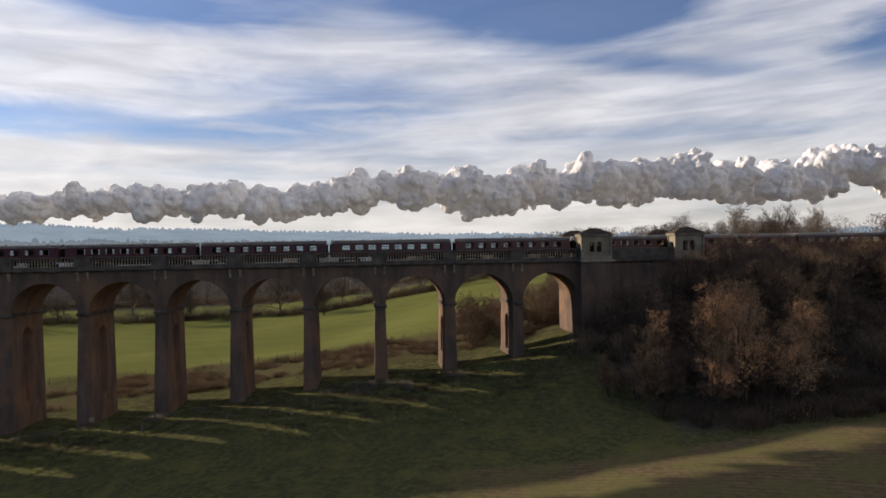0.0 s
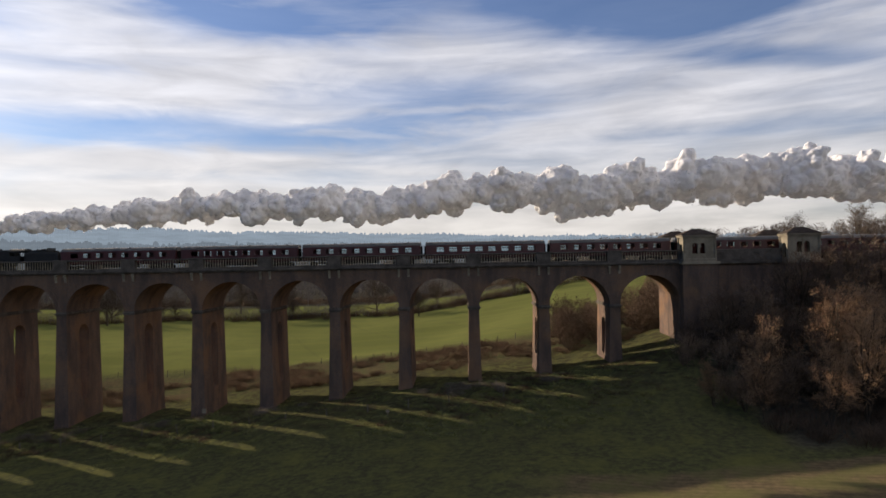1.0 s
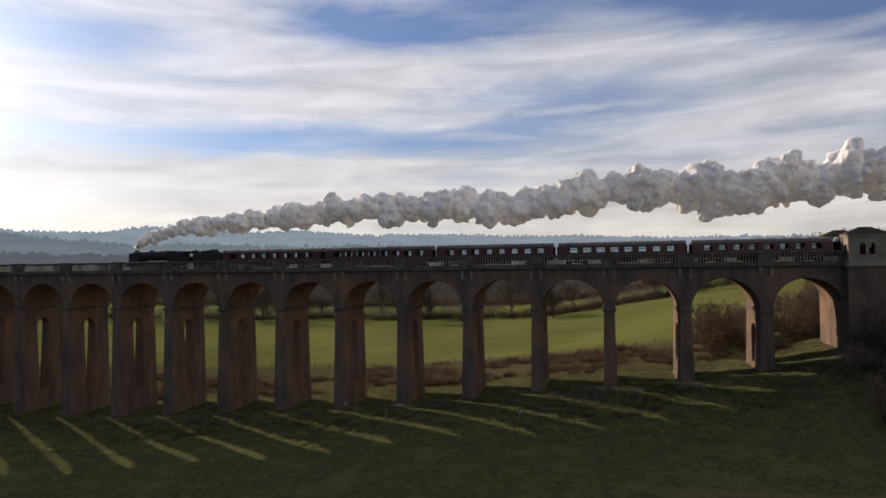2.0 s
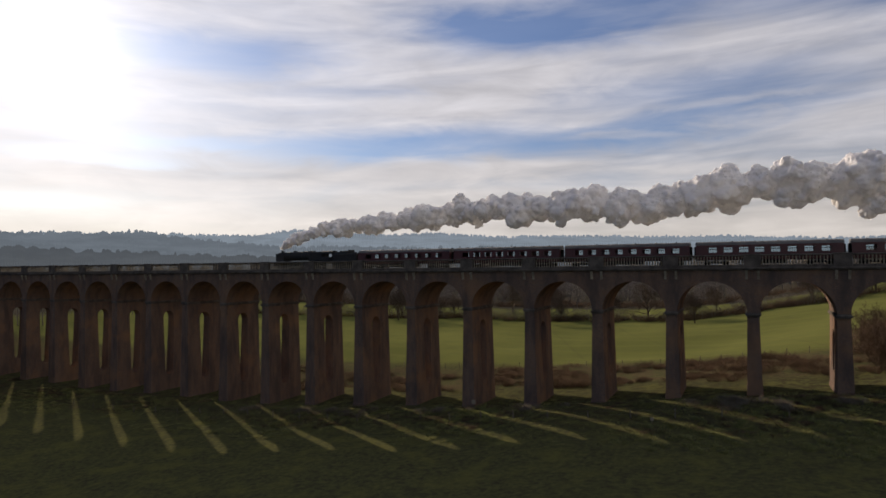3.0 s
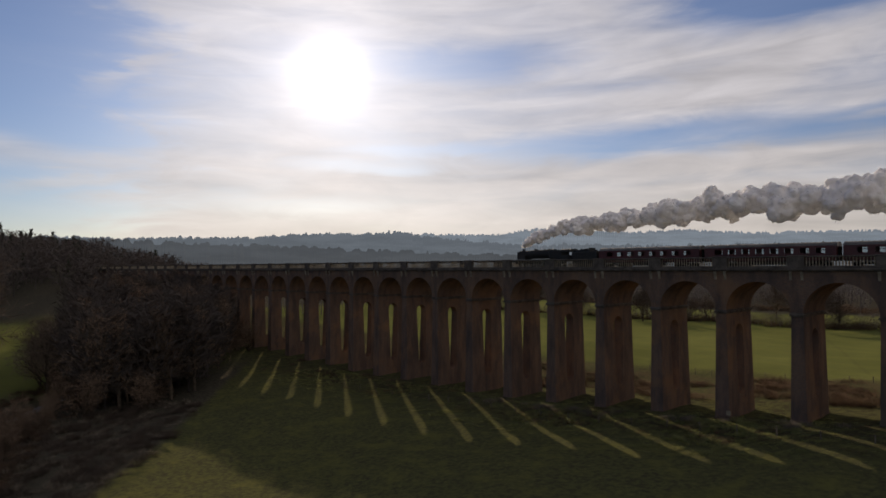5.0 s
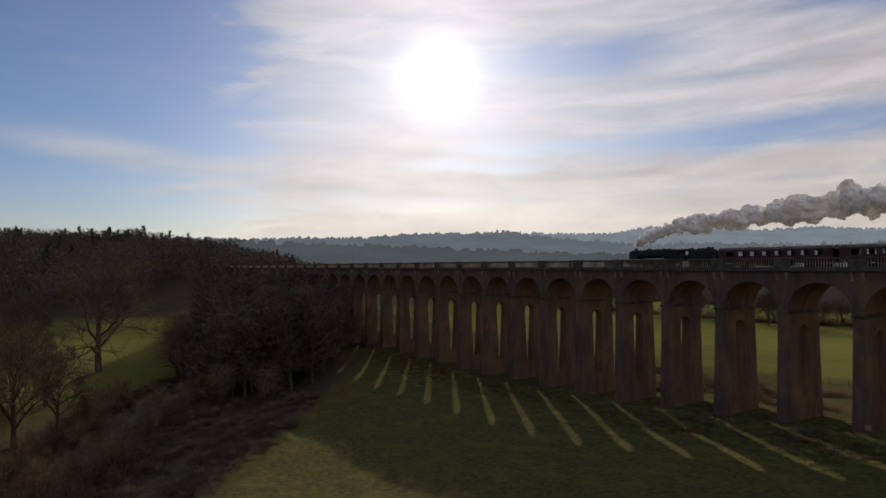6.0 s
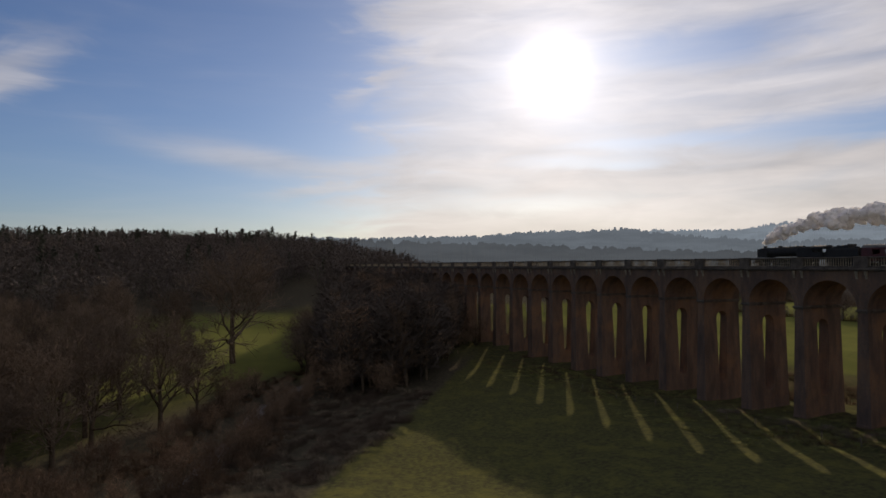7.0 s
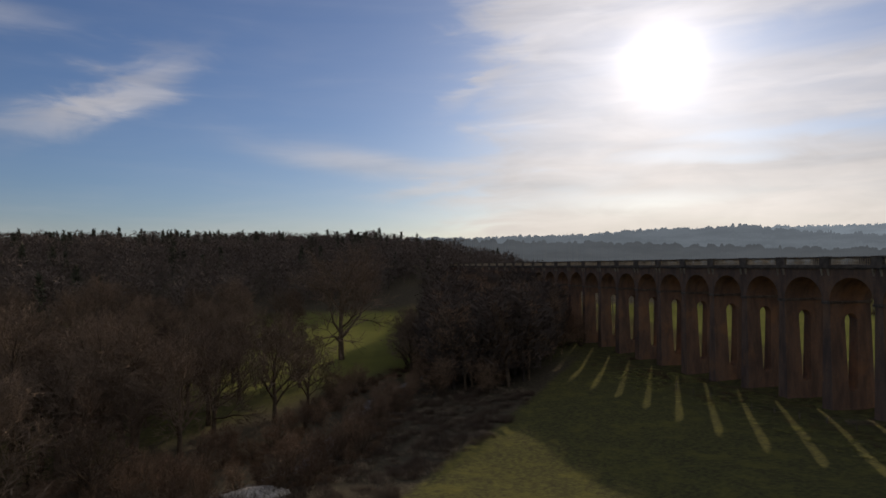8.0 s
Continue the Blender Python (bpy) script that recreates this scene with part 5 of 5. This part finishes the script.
def build_steam():
    """The trail from the chimney: clumps that swell and rise behind the engine."""
    rng = random.Random(17)
    small = bmesh.new()
    bmesh.ops.create_icosphere(small, subdivisions=3, radius=1.0)
    unit3 = [v.co.copy() for v in small.verts]
    tris3 = [tuple(v.index for v in f.verts) for f in small.faces]
    small.free()
    tiny = bmesh.new()
    bmesh.ops.create_icosphere(tiny, subdivisions=2, radius=1.0)
    unit2 = [v.co.copy() for v in tiny.verts]
    tris2 = [tuple(v.index for v in f.verts) for f in tiny.faces]
    tiny.free()
    verts, faces = [], []
    wisps, wisp_faces = [], []
    back = 0.0
    while back < 235:
        r = float(np.interp(back, TRAIL_BACK, (0.35, 0.9, 1.25, 1.6, 2.15, 2.4, 2.6, 3.3, 4.2)))
        z = float(np.interp(back, TRAIL_BACK, (31.4, 33.4, 35.3, 36.2, 37.3, 37.2, 38.4, 40.2, 43.0)))
        # it leaves the chimney in beats, each a lump of its own
        r *= 1 + 0.15 * math.sin(back * 0.62 + 2.0 * noise.noise(Vector((back * 0.04, 9, 2))))
        z += r * 0.35 * noise.noise(Vector((back * 0.06, 3, 1))) * 2
        for i in range(3):
            c = Vector((HEAD + 1.75 + back + rng.gauss(0, r * 0.35), TRAIN_Y + rng.gauss(0, r * 0.5) + back * 0.01, z + rng.gauss(0, r * 0.30)))
            q = r * rng.uniform(0.55, 0.95)
            pts, tr = unit3, tris3
            o = len(verts)
            shift = Vector((rng.uniform(0, 99), rng.uniform(0, 99), 0))
            for v in pts:
                a = noise.noise(v * 1.3 + shift)
                verts.append(c + v * (q * (0.9 + 0.28 * a)))
            faces += [(a + o, b + o, d + o) for a, b, d in tr]
            # smaller puffs budding from its skin
            for j in range(16):
                way = Vector((rng.gauss(0, 1), rng.gauss(0, 1), rng.gauss(0.55, 1))).normalized()
                bud = q * rng.uniform(0.20, 0.46)
                at = c + way * (q * rng.uniform(0.72, 0.98))
                o = len(verts)
                verts += [at + v * (bud * (1 + 0.25 * noise.noise(v * 1.8 + shift * j))) for v in unit2]
                faces += [(a + o, b + o, d + o) for a, b, d in tris2]
                # thin shreds torn from the skin
                for k in range(13):
                    out = (way + Vector((rng.gauss(0, 0.6), rng.gauss(0, 0.6), rng.gauss(0, 0.6)))).normalized()
                    spot = at + out * (bud * rng.uniform(0.85, 1.30))
                    e = Vector((rng.gauss(0, 1), rng.gauss(0, 1), rng.gauss(0, 1))).normalized() * rng.uniform(0.04, 0.13) * (0.6 + 0.12 * r)
                    g = e.cross(Vector((rng.gauss(0, 1), rng.gauss(0, 1), rng.gauss(0, 1)))).normalized() * e.length * rng.uniform(0.5, 1.0)
                    w = len(wisps)
                    wisps += [spot - e, spot + g * 0.8 - e * 0.2, spot + e, spot - g]
                    wisp_faces += [(w, w + 1, w + 2), (w, w + 2, w + 3)]
        back += r * 0.55
    plume = tagged(new("steam_plume", shape("steam_plume", verts, faces, STEAM, True)), "billowing grey-white steam trailing from the locomotive chimney", "steam", kind="stuff")
    part("wisps", shape("wisps", wisps, wisp_faces, THIN_STEAM), None, plume, "thin sunlit shreds of steam")
    # one skin over all the clumps
    skin = plume.modifiers.new("skin", "REMESH")
    skin.mode, skin.voxel_size, skin.use_smooth_shade = "VOXEL", 0.19, True
    # the air tears it at two scales
    for size, strength in ((1.1, 0.75), (0.38, 0.24)):
        churn = bpy.data.textures.new("churn", "CLOUDS")
        churn.noise_scale, churn.noise_depth = size, 3
        tear = plume.modifiers.new("tear", "DISPLACE")
        tear.texture, tear.texture_coords, tear.strength, tear.mid_level = churn, "GLOBAL", strength, 0.5


build_steam()

# ---- fences and small things on the meadow ----
STONES = speckled("pale_shingle", (0.24, 0.23, 0.21), (0.44, 0.42, 0.39), 1.5, 9.0, 0.95, relief=0.05)


def post_mesh(tall):
    bm = bmesh.new()
    box(bm, -0.06, 0.06, -0.06, 0.06, -0.4, tall, 0.015)
    prism(bm, [(-0.06, tall), (0.06, tall), (0.02, tall + 0.05), (-0.02, tall + 0.05)], -0.06, 0.06)
    return mesh_of("post", bm, POST)


def build_fence(label, points, step):
    """Posts with two wires along a line of points."""
    fence = thing("fence", label, "fence", pose(points[0][0], points[0][1], height(*points[0])))
    base = fence.matrix_world.translation.copy()
    rng = random.Random(len(points))
    tops, mesh = [], post_mesh(1.25)
    for (x0, y0), (x1, y1) in zip(points, points[1:]):
        count = max(1, round(math.hypot(x1 - x0, y1 - y0) / step))
        for i in range(count):
            x, y = x0 + (x1 - x0) * i / count, y0 + (y1 - y0) * i / count
            z = height(x, y)
            o = part("post", mesh, None, fence)
            o.location = Vector((x, y, z)) - base
            o.rotation_euler = (rng.gauss(0, 0.05), rng.gauss(0, 0.05), rng.uniform(0, 1.5))
            tops.append(Vector((x, y, z)) - base)
    for h in (0.6, 1.1):
        bm = bmesh.new()
        rings = []
        for p in tops:
            rings.append([bm.verts.new(p + Vector((0, 0.006 * math.cos(a), h + 0.006 * math.sin(a)))) for a in (0.0, 2.1, 4.2)])
        for p, q in zip(rings, rings[1:]):
            for i in range(3):
                bm.faces.new((p[i], p[(i + 1) % 3], q[(i + 1) % 3], q[i]))
        part("wire", bm, RAIL, fence)
    return fence


build_fence("weathered wooden post and wire fence before the piers", [(-38, -9), (-62, -10), (-84, -9), (-108, -10), (-136, -12), (-170, -14)], 5.5)
build_fence("weathered wooden post fence along the far green field", [(-20, 42), (-52, 41), (-84, 42), (-120, 44)], 4.0)


def marker(x, y, w, h, label):
    """A small pale board on a stake."""
    m = thing("marker_board", label, "sign", pose(x, y, height(x, y), 0, 0, 8))
    bm = bmesh.new()
    box(bm, -0.05, 0.05, 0.0, 0.08, -0.3, h, 0.01)
    part("stake", bm, POST, m)
    bm = bmesh.new()
    box(bm, -w / 2, w / 2, -0.04, -0.002, h - w, h, 0.01)
    part("board", bm, STONE, m, "blank pale board")


marker(-77.5, -1.6, 0.7, 1.4, "small pale board on a stake by a pier")
marker(-46.8, -11.5, 0.45, 0.8, "little pale marker standing in rough grass")
marker(-30.0, -9.5, 0.25, 1.7, "slim pale marker post on the meadow")


def lay_mounds():
    rng = random.Random(77)
    spots = []
    for cx, cy, n in ((-84, -3.5, 9), (-101, -4.5, 12), (-112, -5, 12), (-66, -3, 8), (-38, -4, 12), (-27, -5.5, 10), (-124, -6, 9)):
        spots += [(cx + rng.gauss(0, 2.6), cy + rng.gauss(0, 1.0), rng.uniform(0.5, 1.1)) for i in range(n)]
    brush("dead_stems", "pale dry bramble heaped at the piers' feet", "undergrowth", spots, PALE, 1.3, 1.3, 110, 31)
    # shingle bar by the river
    verts, faces = [], []
    ico = bmesh.new()
    bmesh.ops.create_icosphere(ico, subdivisions=1, radius=1.0)
    unit = [v.co.copy() for v in ico.verts]
    tris = [tuple(v.index for v in f.verts) for f in ico.faces]
    ico.free()
    for i in range(900):
        a, d = rng.uniform(0, 6.28), rng.random() ** 0.5
        x, y = -123.5 + math.cos(a) * d * 3.0 + math.sin(a) * d * 1.5, -106.5 + math.sin(a) * d * 5.5
        r = rng.uniform(0.10, 0.32)
        z = height(x, y) + 0.25 + 0.5 * (1 - d)
        o = len(verts)
        verts += [(x + v.x * r * rng.uniform(0.8, 1.3), y + v.y * r * rng.uniform(0.8, 1.3), z + v.z * r * 0.7) for v in unit]
        faces += [tuple(k + o for k in t) for t in tris]
    tagged(new("shingle_bank", shape("shingle_bank", verts, faces, STONES)), "pale bank of river shingle and stones", "stones", kind="stuff")


lay_mounds()
